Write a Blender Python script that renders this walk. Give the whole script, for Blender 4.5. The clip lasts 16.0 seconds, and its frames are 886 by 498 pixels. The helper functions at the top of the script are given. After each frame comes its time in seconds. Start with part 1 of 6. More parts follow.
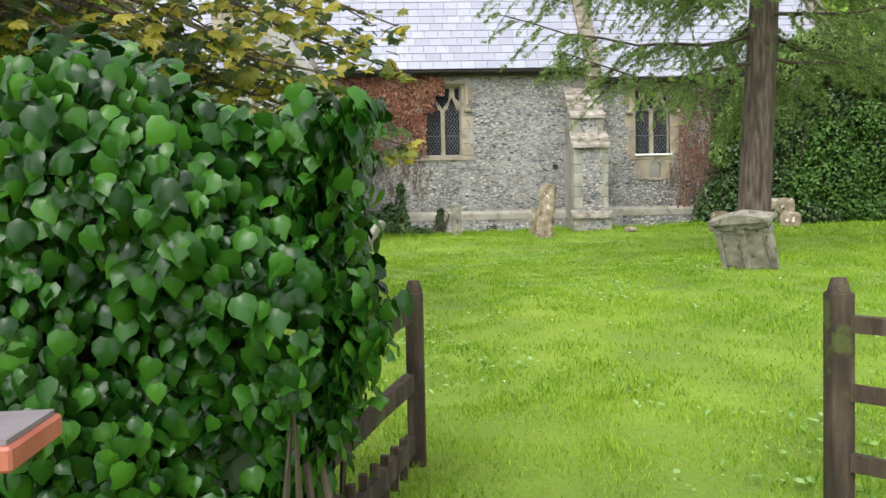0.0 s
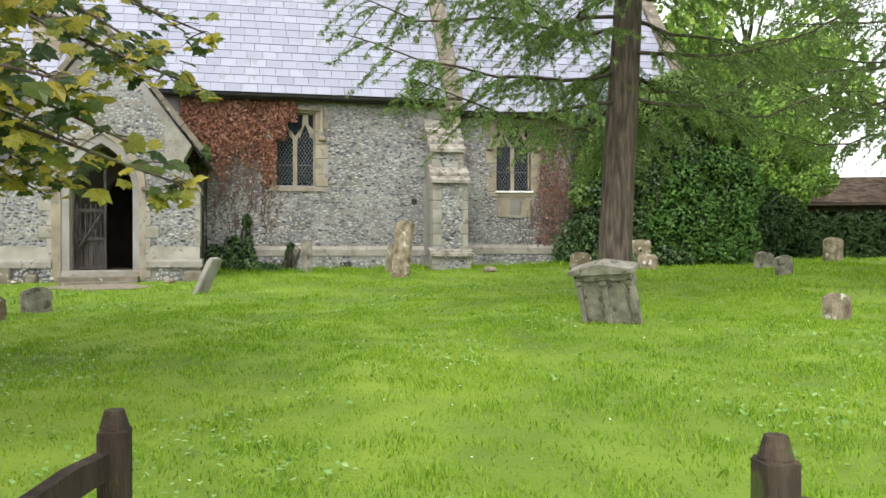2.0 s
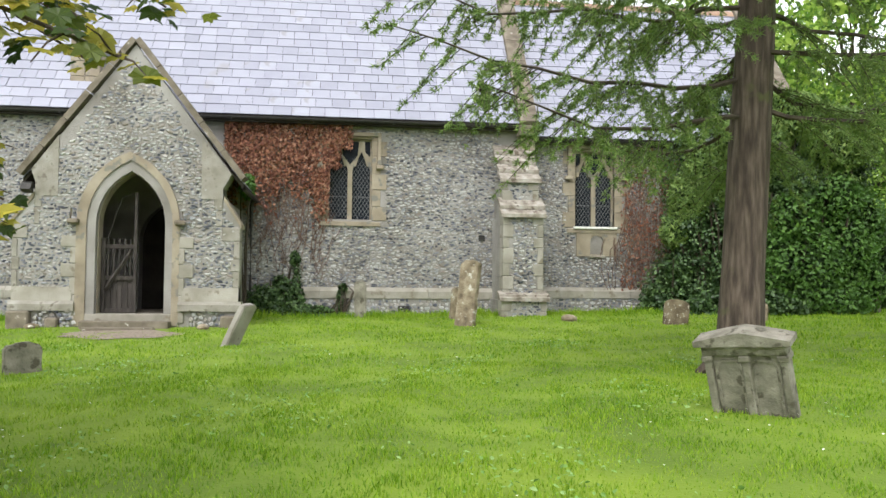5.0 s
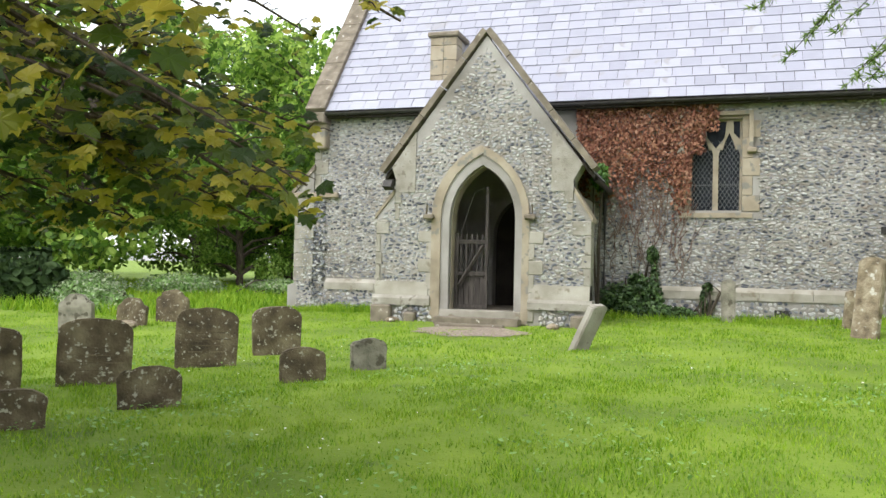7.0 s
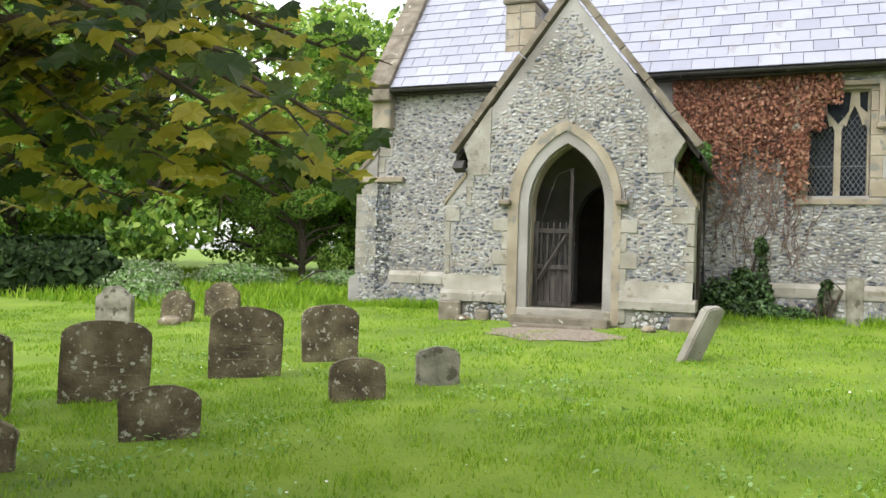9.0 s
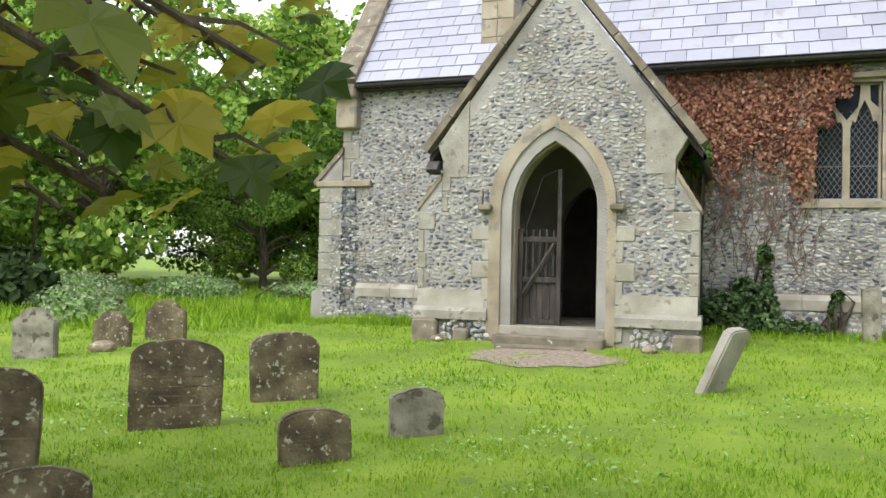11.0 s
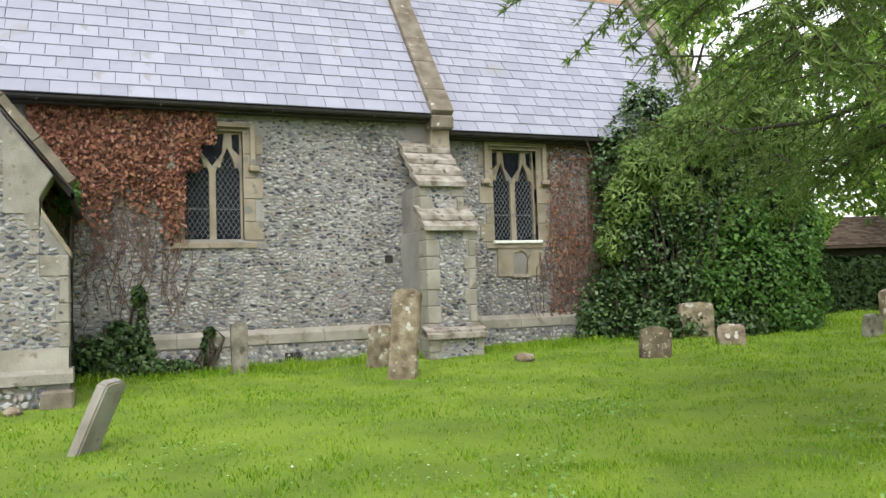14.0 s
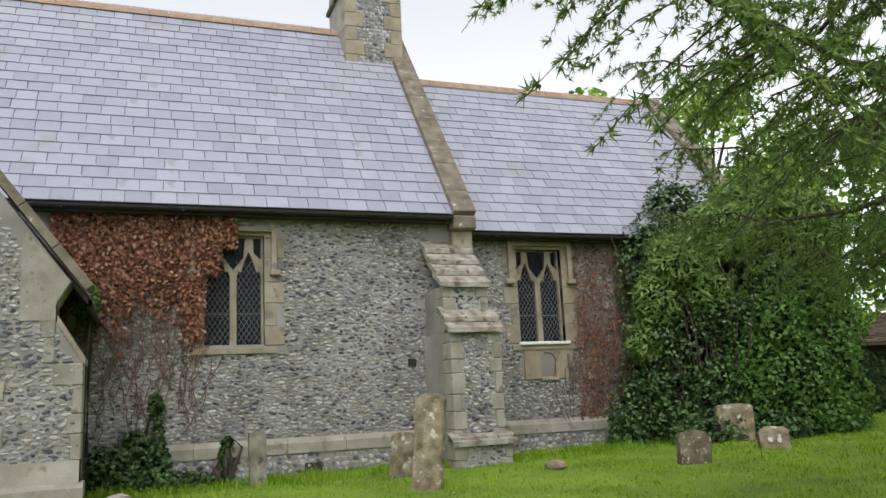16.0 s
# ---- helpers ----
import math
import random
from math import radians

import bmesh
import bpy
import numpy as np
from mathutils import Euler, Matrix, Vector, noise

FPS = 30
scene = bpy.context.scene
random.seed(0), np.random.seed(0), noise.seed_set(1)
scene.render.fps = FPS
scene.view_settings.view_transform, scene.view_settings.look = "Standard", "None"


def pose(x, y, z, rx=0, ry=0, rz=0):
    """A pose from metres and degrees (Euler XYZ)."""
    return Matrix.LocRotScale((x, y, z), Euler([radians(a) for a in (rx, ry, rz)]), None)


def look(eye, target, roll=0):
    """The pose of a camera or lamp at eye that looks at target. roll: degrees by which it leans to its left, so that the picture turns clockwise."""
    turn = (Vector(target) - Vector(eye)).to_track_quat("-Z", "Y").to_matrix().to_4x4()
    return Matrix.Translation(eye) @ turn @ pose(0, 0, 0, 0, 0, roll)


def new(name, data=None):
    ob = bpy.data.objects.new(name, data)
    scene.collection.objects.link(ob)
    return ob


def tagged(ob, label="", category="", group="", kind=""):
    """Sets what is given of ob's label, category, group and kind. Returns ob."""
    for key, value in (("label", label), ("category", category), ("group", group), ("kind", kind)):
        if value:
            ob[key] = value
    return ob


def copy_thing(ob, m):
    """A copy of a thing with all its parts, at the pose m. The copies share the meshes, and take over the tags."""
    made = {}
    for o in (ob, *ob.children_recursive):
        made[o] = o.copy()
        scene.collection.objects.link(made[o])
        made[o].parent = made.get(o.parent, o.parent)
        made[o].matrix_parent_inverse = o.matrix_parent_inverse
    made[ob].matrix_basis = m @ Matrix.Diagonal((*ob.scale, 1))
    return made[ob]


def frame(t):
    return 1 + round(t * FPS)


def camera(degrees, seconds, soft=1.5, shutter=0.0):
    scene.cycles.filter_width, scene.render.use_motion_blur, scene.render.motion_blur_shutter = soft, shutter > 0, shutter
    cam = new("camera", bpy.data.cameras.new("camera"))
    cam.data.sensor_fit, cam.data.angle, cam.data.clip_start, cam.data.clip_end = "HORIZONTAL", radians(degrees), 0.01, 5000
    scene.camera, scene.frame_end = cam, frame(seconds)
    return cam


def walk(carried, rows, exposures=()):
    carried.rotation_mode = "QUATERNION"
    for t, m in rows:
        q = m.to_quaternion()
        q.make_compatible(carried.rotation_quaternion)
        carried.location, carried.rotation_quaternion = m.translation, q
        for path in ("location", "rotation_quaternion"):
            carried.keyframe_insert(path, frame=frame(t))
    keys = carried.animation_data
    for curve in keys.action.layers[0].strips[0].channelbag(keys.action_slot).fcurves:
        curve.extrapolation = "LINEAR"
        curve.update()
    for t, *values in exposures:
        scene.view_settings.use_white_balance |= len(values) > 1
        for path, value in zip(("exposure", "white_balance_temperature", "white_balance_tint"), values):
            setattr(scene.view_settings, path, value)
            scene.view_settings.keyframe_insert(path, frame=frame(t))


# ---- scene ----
cam = camera(57.4, 16.0)

PATH = [
    (0, (0.15, 0.029, 1.518), (0.238, 2.025, 1.435), -1.2),
    (0.5, (0.19, 0.228, 1.564), (0.41, 2.214, 1.491), -0.4),
    (1, (0.294, 0.541, 1.618), (0.628, 2.512, 1.558), -0.0),
    (1.5, (0.482, 0.893, 1.671), (0.875, 2.854, 1.631), -0.1),
    (2, (0.601, 1.263, 1.692), (1.016, 3.219, 1.678), -0.0),
    (2.5, (0.795, 1.75, 1.712), (1.191, 3.71, 1.723), -0.0),
    (3, (0.95, 2.102, 1.737), (1.329, 4.065, 1.777), 0.1),
    (5.5, (1.021, 3.989, 1.9), (1.156, 5.983, 1.968), 1.2),
    (6, (1.056, 4.27, 1.897), (0.907, 6.263, 1.958), 1.1),
    (6.5, (1.071, 4.556, 1.892), (0.656, 6.512, 1.948), 1.2),
    (7, (0.992, 5.033, 1.907), (0.379, 6.936, 1.951), 1.3),
    (7.5, (0.8, 5.464, 1.929), (0.093, 7.335, 1.959), 1.6),
    (8, (0.664, 5.786, 1.935), (-0.099, 7.634, 1.957), 1.6),
    (8.5, (0.496, 6.183, 1.92), (-0.27, 8.03, 1.937), 1.7),
    (11, (-0.371, 7.948, 2.018), (-1.061, 9.824, 2.051), 1.2),
    (11.5, (-0.351, 8.143, 2.057), (-0.903, 10.065, 2.092), 1.0),
    (12, (-0.286, 8.316, 2.132), (-0.492, 10.306, 2.163), 0.4),
    (12.5, (-0.405, 8.275, 2.196), (-0.185, 10.262, 2.223), 0.1),
    (13, (-0.366, 8.185, 2.191), (0.173, 10.111, 2.229), -0.6),
    (13.5, (-0.388, 8.123, 2.144), (0.32, 9.992, 2.21), -1.5),
    (14, (-0.355, 8.197, 2.13), (0.397, 10.047, 2.239), -2.0),
    (14.5, (-0.294, 8.403, 2.14), (0.445, 10.255, 2.298), -2.2),
    (15, (-0.22, 8.443, 2.133), (0.497, 10.297, 2.355), -2.3),
    (15.5, (-0.253, 8.455, 2.131), (0.458, 10.302, 2.419), -2.6),
    (16, (-0.22, 8.467, 2.128), (0.473, 10.307, 2.492), -2.8),
]


# ---- camera path: seconds, eye, target, roll ----
walk(cam, [(t, look(eye, target, roll)) for t, eye, target, roll in PATH],
     [(0.0, 0.2), (1.5, 0.06), (3.0, -0.05), (6.0, 0.1), (8.5, 0.22), (11.5, 0.15), (12.5, -0.08), (13.5, -0.08), (14.5, -0.12), (15.3, -0.3), (16.0, -0.55)])

# ---- overcast daylight ----
world = bpy.data.worlds.new("overcast_sky")
scene.world = world
world.use_nodes = True
wn, wl = world.node_tree.nodes, world.node_tree.links
sky = wn.new("ShaderNodeTexSky")
sky.sky_type = "NISHITA"
sky.sun_disc = False
sky.sun_elevation, sky.sun_rotation = radians(52), radians(205)
sky.dust_density, sky.air_density = 1.5, 1.0
pale = wn.new("ShaderNodeHueSaturation")
pale.inputs["Saturation"].default_value = 0.15
pale.inputs["Value"].default_value = 2.8
wl.new(sky.outputs[0], pale.inputs["Color"])
wl.new(pale.outputs[0], wn["Background"].inputs["Color"])
wn["Background"].inputs["Strength"].default_value = 0.15
sun = new("sun", bpy.data.lights.new("sun", "SUN"))
sun.data.energy, sun.data.angle, sun.data.color = 1.3, radians(28), (1.0, 0.97, 0.92)
sun.matrix_world = look((-17, -36, 51), (0, 0, 0))

# ---- plan ----
WALL, PORCH, CHANCEL = 22.235, 19.39, 22.62   # south faces
RIDGE_Y = 26.0


def ground_z(x, y):
    """Height of the lawn, which climbs to the church."""
    base = np.interp(y, [-30, 0, 4, 8, 14, 22, 60], [-0.1, 0.05, 0.42, 0.6, 0.78, 0.98, 1.2])
    bumps = 0.02 * np.sin(x * 1.3 + y * 0.7) + 0.015 * np.sin(x * 2.9 - y * 1.9)
    return base + np.clip(x, -12, 12) * 0.016 + bumps


# ---- materials ----
def material(name, colors, scale=6.0, rough=0.85, bump=0.3, bump_scale=None, island=0.0, obj=0.0, metal=0.0, spots=None, spot_scale=9.0, spot_at=0.62, stretch=(1, 1, 1), translucent=0.0, spec=0.5):
    """Two scales of noise over a colour ramp, tinted per island or per object, with spots of lichen or dirt."""
    m = bpy.data.materials.new(name)
    m.use_nodes = True
    n, l = m.node_tree.nodes, m.node_tree.links
    b = n["Principled BSDF"]
    b.inputs["Roughness"].default_value = rough
    b.inputs["Metallic"].default_value = metal
    b.inputs["Specular IOR Level"].default_value = spec
    tc = n.new("ShaderNodeTexCoord")
    own = n.new("ShaderNodeVectorMath")
    own.operation = "SCALE"
    own.inputs[0].default_value = (17.0, 11.0, 5.0)
    l.new(n.new("ShaderNodeObjectInfo").outputs["Random"], own.inputs["Scale"])
    spot = n.new("ShaderNodeVectorMath")
    l.new(tc.outputs["Object"], spot.inputs[0])
    l.new(own.outputs[0], spot.inputs[1])
    mp = n.new("ShaderNodeMapping")
    mp.inputs["Scale"].default_value = stretch
    l.new(spot.outputs[0], mp.inputs["Vector"])
    big = n.new("ShaderNodeTexNoise")
    big.inputs["Scale"].default_value = scale
    big.inputs["Detail"].default_value = 6
    l.new(mp.outputs[0], big.inputs["Vector"])
    value = big.outputs["Fac"]
    if island or obj:
        src = n.new("ShaderNodeNewGeometry").outputs["Random Per Island"] if island else n.new("ShaderNodeObjectInfo").outputs["Random"]
        mix = n.new("ShaderNodeMix")
        mix.inputs["Factor"].default_value = island or obj
        l.new(value, mix.inputs[2])
        l.new(src, mix.inputs[3])
        value = mix.outputs[0]
    ramp = n.new("ShaderNodeValToRGB")
    e = ramp.color_ramp.elements
    lo, hi = (0.02, 0.98) if (island or obj) > 0.6 else (0.3, 0.7)
    for i, c in enumerate(colors):
        at = lo + (hi - lo) * i / max(1, len(colors) - 1)
        el = e[i] if i < 2 else e.new(at)
        el.position, el.color = at, (*c, 1)
    l.new(value, ramp.inputs[0])
    color = ramp.outputs[0]
    if spots:
        sp = n.new("ShaderNodeTexNoise")
        sp.inputs["Scale"].default_value = spot_scale
        sp.inputs["Detail"].default_value = 5
        l.new(spot.outputs[0], sp.inputs["Vector"])
        sr = n.new("ShaderNodeValToRGB")
        sr.color_ramp.elements[0].position, sr.color_ramp.elements[1].position = spot_at, spot_at + 0.07
        l.new(sp.outputs["Fac"], sr.inputs[0])
        mx = n.new("ShaderNodeMix")
        mx.data_type = "RGBA"
        mx.inputs[7].default_value = (*spots, 1)
        l.new(sr.outputs[0], mx.inputs[0])
        l.new(color, mx.inputs[6])
        color = mx.outputs[2]
    l.new(color, b.inputs["Base Color"])
    if bump:
        fine = n.new("ShaderNodeTexNoise")
        fine.inputs["Scale"].default_value = bump_scale or scale * 8
        fine.inputs["Detail"].default_value = 8
        l.new(mp.outputs[0], fine.inputs["Vector"])
        bp = n.new("ShaderNodeBump")
        bp.inputs["Strength"].default_value = bump
        bp.inputs["Distance"].default_value = 0.02
        l.new(fine.outputs["Fac"], bp.inputs["Height"])
        l.new(bp.outputs[0], b.inputs["Normal"])
    if translucent:
        tr = n.new("ShaderNodeBsdfTranslucent")
        l.new(color, tr.inputs["Color"])
        ms = n.new("ShaderNodeMixShader")
        ms.inputs[0].default_value = translucent
        l.new(b.outputs[0], ms.inputs[1])
        l.new(tr.outputs[0], ms.inputs[2])
        l.new(ms.outputs[0], n["Material Output"].inputs["Surface"])
    return m


FLINTS = [(0.025, 0.028, 0.04), (0.085, 0.092, 0.118), (0.20, 0.21, 0.24), (0.37, 0.375, 0.375), (0.48, 0.475, 0.465), (0.22, 0.185, 0.15), (0.62, 0.615, 0.60)]
M_MORTAR = material("lime_mortar", [(0.19, 0.175, 0.155), (0.28, 0.265, 0.245), (0.37, 0.355, 0.335)], 1.1, 0.95, 0.6, 60)
M_FLINT = material("flint", FLINTS, 14, 0.45, 0.25, 40, island=0.85)
M_STONE = material("weathered_limestone", [(0.21, 0.175, 0.125), (0.29, 0.245, 0.18), (0.36, 0.315, 0.24)], 2.2, 0.9, 0.4, 50, spots=(0.19, 0.18, 0.155), spot_scale=5, spot_at=0.58)
M_WASHED = material("lime_washed_stone", [(0.20, 0.185, 0.15), (0.28, 0.262, 0.225), (0.36, 0.342, 0.305)], 3.5, 0.95, 0.5, 40, spots=(0.17, 0.15, 0.12), spot_scale=7, spot_at=0.6)
M_WEATHERED = material("weathered_offset_stone", [(0.13, 0.105, 0.08), (0.30, 0.27, 0.225), (0.42, 0.395, 0.35)], 5, 0.95, 0.7, 35, spots=(0.12, 0.095, 0.07), spot_scale=6, spot_at=0.6)
M_PALE = material("pale_dressed_stone", [(0.22, 0.205, 0.165), (0.31, 0.29, 0.245), (0.38, 0.36, 0.315)], 2.5, 0.9, 0.4, 45, spots=(0.20, 0.175, 0.13), spot_scale=4, spot_at=0.6)
M_COPING = material("mossy_coping_stone", [(0.11, 0.09, 0.065), (0.17, 0.145, 0.11), (0.24, 0.205, 0.16)], 4, 0.95, 0.5, 40, spots=(0.55, 0.53, 0.48), spot_scale=8, spot_at=0.66)
M_SLATE = material("grey_slate", [(0.235, 0.24, 0.29), (0.285, 0.29, 0.35), (0.315, 0.32, 0.382), (0.36, 0.365, 0.425)], 1.2, 0.36, 0.12, 30, obj=0.62, spots=(0.27, 0.265, 0.28), spot_scale=1.1, spot_at=0.64)
M_SLATE_ALL = material("grey_slate_far", [(0.235, 0.24, 0.29), (0.285, 0.29, 0.35), (0.315, 0.32, 0.382), (0.36, 0.365, 0.425)], 1.2, 0.36, 0.05, 30, island=0.62, spots=(0.27, 0.265, 0.28), spot_scale=1.1, spot_at=0.64)
M_TERRACOTTA = material("terracotta_ridge", [(0.26, 0.165, 0.11), (0.37, 0.255, 0.18)], 5, 0.9, 0.3)
M_IRON = material("dark_iron", [(0.02, 0.02, 0.02), (0.05, 0.045, 0.04)], 10, 0.6, 0.2, metal=0.3)
M_LEAD = material("lead_came", [(0.13, 0.135, 0.14), (0.22, 0.225, 0.23)], 20, 0.6, 0.1, metal=0.2)
M_GLASS = material("dark_leaded_glass", [(0.008, 0.010, 0.014), (0.02, 0.024, 0.032)], 8, 0.2, 0.1, 20, spec=0.07)
M_GATE = material("weathered_grey_timber", [(0.022, 0.018, 0.016), (0.045, 0.038, 0.033), (0.085, 0.073, 0.065)], 3, 0.9, 0.4, 30, stretch=(6, 6, 0.7))
M_DARKWOOD = material("dark_interior_timber", [(0.02, 0.016, 0.013), (0.045, 0.036, 0.03)], 4, 0.9, 0.3)
M_FENCE = material("old_oak_fence", [(0.022, 0.014, 0.009), (0.05, 0.034, 0.022), (0.095, 0.067, 0.045)], 5, 0.92, 0.6, 40, stretch=(4, 4, 0.8), spots=(0.07, 0.085, 0.02), spot_scale=9, spot_at=0.6)
M_GRAVE = material("lichened_gravestone", [(0.055, 0.04, 0.025), (0.125, 0.097, 0.06), (0.22, 0.18, 0.115)], 5, 0.95, 0.9, 40, spots=(0.40, 0.375, 0.31), spot_scale=21, spot_at=0.6)
M_GRAVE_GREY = material("grey_gravestone", [(0.12, 0.112, 0.085), (0.21, 0.195, 0.155), (0.31, 0.29, 0.24)], 6, 0.95, 0.6, 40, spots=(0.085, 0.078, 0.055), spot_scale=8, spot_at=0.57)
M_GRAVE_TAN = material("tan_gravestone", [(0.10, 0.075, 0.048), (0.23, 0.185, 0.125), (0.36, 0.31, 0.225)], 6, 0.95, 1.0, 24, spots=(0.54, 0.52, 0.46), spot_scale=7, spot_at=0.6)
M_BARK = material("grey_brown_bark", [(0.03, 0.021, 0.015), (0.075, 0.055, 0.042), (0.14, 0.11, 0.085)], 12, 0.95, 1.0, 22, stretch=(1.6, 1.6, 0.22), spots=(0.085, 0.09, 0.035), spot_scale=2, spot_at=0.6)
M_TWIG = material("dark_twig", [(0.035, 0.026, 0.018), (0.075, 0.06, 0.04)], 8, 0.9, 0.3)
M_GROUND = material("lawn_soil_and_moss", [(0.10, 0.165, 0.012), (0.15, 0.235, 0.016), (0.20, 0.29, 0.022)], 0.9, 0.95, 0.8, 30, spots=(0.11, 0.17, 0.03), spot_scale=2.6, spot_at=0.66)
M_BLADE = material("grass_blade", [(0.115, 0.24, 0.012), (0.185, 0.335, 0.017), (0.245, 0.40, 0.021), (0.33, 0.45, 0.05)], 0.9, 0.6, 0, island=0.45, translucent=0.35, spec=0.25)
M_DIRT = material("trodden_gravel", [(0.17, 0.135, 0.10), (0.27, 0.22, 0.17), (0.36, 0.31, 0.25)], 14, 0.98, 0.8, 90)
M_DEADLEAF = material("dead_creeper_leaf", [(0.055, 0.02, 0.013), (0.165, 0.06, 0.036), (0.29, 0.125, 0.072), (0.42, 0.26, 0.17)], 3, 0.85, 0, island=0.8, translucent=0.1)
M_STEM = material("creeper_stem", [(0.10, 0.06, 0.045), (0.20, 0.13, 0.10)], 6, 0.9, 0.2)
M_IVY = material("glossy_ivy_leaf", [(0.004, 0.018, 0.003), (0.01, 0.05, 0.005), (0.026, 0.10, 0.009), (0.06, 0.18, 0.017)], 5, 0.24, 0.1, 18, island=0.75, translucent=0.06, spec=0.22)
M_HOLLY = material("dark_evergreen_leaf", [(0.016, 0.036, 0.014), (0.04, 0.085, 0.026), (0.08, 0.15, 0.042), (0.16, 0.25, 0.08)], 4, 0.4, 0, island=0.7, translucent=0.12)
M_LIGHTBUSH = material("young_shrub_leaf", [(0.05, 0.12, 0.025), (0.09, 0.20, 0.035), (0.15, 0.29, 0.05)], 4, 0.5, 0, island=0.7, translucent=0.3)
M_MAPLE = material("sycamore_leaf", [(0.035, 0.07, 0.018), (0.10, 0.155, 0.032), (0.19, 0.225, 0.038), (0.34, 0.32, 0.045), (0.52, 0.44, 0.07)], 0.8, 0.4, 0.1, 30, island=0.55, translucent=0.65)
M_NEEDLE = material("larch_needle", [(0.07, 0.13, 0.035), (0.13, 0.22, 0.05), (0.20, 0.30, 0.07), (0.28, 0.36, 0.10)], 1.5, 0.6, 0, island=0.7, translucent=0.3)
M_FARLEAF = material("woodland_leaf", [(0.07, 0.15, 0.02), (0.14, 0.27, 0.035), (0.28, 0.45, 0.06), (0.44, 0.58, 0.12)], 0.35, 0.6, 0, island=0.5, translucent=0.5)
M_MIDLEAF = material("hawthorn_leaf", [(0.08, 0.17, 0.025), (0.16, 0.30, 0.04), (0.27, 0.44, 0.07), (0.40, 0.56, 0.12)], 0.4, 0.6, 0, island=0.5, translucent=0.5)
# yew foliage, and the dark filling that paints shade inside other bushes
M_YEW_SHADE = material("yew_and_shade_leaf", [(0.012, 0.028, 0.010), (0.03, 0.055, 0.018), (0.05, 0.085, 0.025)], 2, 0.7, 0, island=0.7, translucent=0.1, spec=0.15)
M_CLOVER = material("broad_lawn_weed", [(0.13, 0.27, 0.05), (0.20, 0.36, 0.09), (0.34, 0.48, 0.20)], 3, 0.5, 0, island=0.7, translucent=0.2)
M_WEED = material("hedge_parsley", [(0.09, 0.17, 0.05), (0.17, 0.26, 0.09), (0.45, 0.48, 0.36)], 2, 0.6, 0, island=0.8, translucent=0.3)
M_FLOWER = material("white_flower", [(0.70, 0.70, 0.66), (0.82, 0.82, 0.78)], 8, 0.7, 0)
M_RED = material("faded_red_paint", [(0.34, 0.09, 0.06), (0.46, 0.15, 0.10)], 5, 0.6, 0.2, 30)
M_GREYTOP = material("grey_weathered_board", [(0.13, 0.11, 0.12), (0.22, 0.19, 0.20)], 6, 0.7, 0.3, 30)
M_TILE = material("old_clay_roof_tile", [(0.07, 0.048, 0.036), (0.12, 0.082, 0.062), (0.17, 0.125, 0.095)], 3, 0.95, 0.4, island=0.6)


# ---- mesh helpers ----
def part(name, bm, mat, parent, label=""):
    """Links a bmesh as one mesh object under a thing or a part."""
    me = bpy.data.meshes.new(name)
    bm.normal_update()
    bm.to_mesh(me)
    bm.free()
    me.materials.append(mat)
    ob = new(name, me)
    ob.parent = parent
    return tagged(ob, label)


def mesh_part(name, verts, faces, mat, parent, label=""):
    me = bpy.data.meshes.new(name)
    me.from_pydata([tuple(v) for v in verts], [], faces)
    me.materials.append(mat)
    ob = new(name, me)
    ob.parent = parent
    return tagged(ob, label)


def thing(name, m, label, category, group="", kind=""):
    ob = new(name)
    ob.matrix_world = m
    return tagged(ob, label, category, group, kind)


def solid(name, bm, mat, label="", category="", kind="structure"):
    ob = part(name, bm, mat, None)
    return tagged(ob, label, category, "", kind)


def box(bm, lo, hi, bevel=0.0):
    v = bmesh.ops.create_cube(bm, size=1)["verts"]
    c, s = (Vector(lo) + Vector(hi)) / 2, Vector(hi) - Vector(lo)
    for p in v:
        p.co = Vector((p.co.x * s.x, p.co.y * s.y, p.co.z * s.z)) + c
    if bevel:
        bmesh.ops.bevel(bm, geom=list({e for p in v for e in p.link_edges}), offset=bevel, segments=1, affect="EDGES")
    return bm


def prism(bm, poly, holes, y0, y1):
    """A plate in the xz plane with holes, from y0 to y1."""
    edges = []
    for loop in (poly, *holes):
        vs = [bm.verts.new((x, y0, z)) for x, z in loop]
        edges += [bm.edges.new((vs[i], vs[(i + 1) % len(vs)])) for i in range(len(vs))]
    faces = [g for g in bmesh.ops.triangle_fill(bm, edges=edges, use_beauty=True, use_dissolve=False)["geom"] if isinstance(g, bmesh.types.BMFace)]
    ext = bmesh.ops.extrude_face_region(bm, geom=faces)["geom"]
    bmesh.ops.translate(bm, vec=(0, y1 - y0, 0), verts=[g for g in ext if isinstance(g, bmesh.types.BMVert)])
    bmesh.ops.recalc_face_normals(bm, faces=bm.faces)
    return bm


def yz_prism(bm, poly, x0, x1):
    """A solid with the given outline in the yz plane, from x0 to x1."""
    a = [bm.verts.new((x0, y, z)) for y, z in poly]
    b = [bm.verts.new((x1, y, z)) for y, z in poly]
    bm.faces.new(a)
    bm.faces.new(b[::-1])
    for i in range(len(a)):
        j = (i + 1) % len(a)
        bm.faces.new((a[j], a[i], b[i], b[j]))
    bmesh.ops.recalc_face_normals(bm, faces=bm.faces)
    return bm


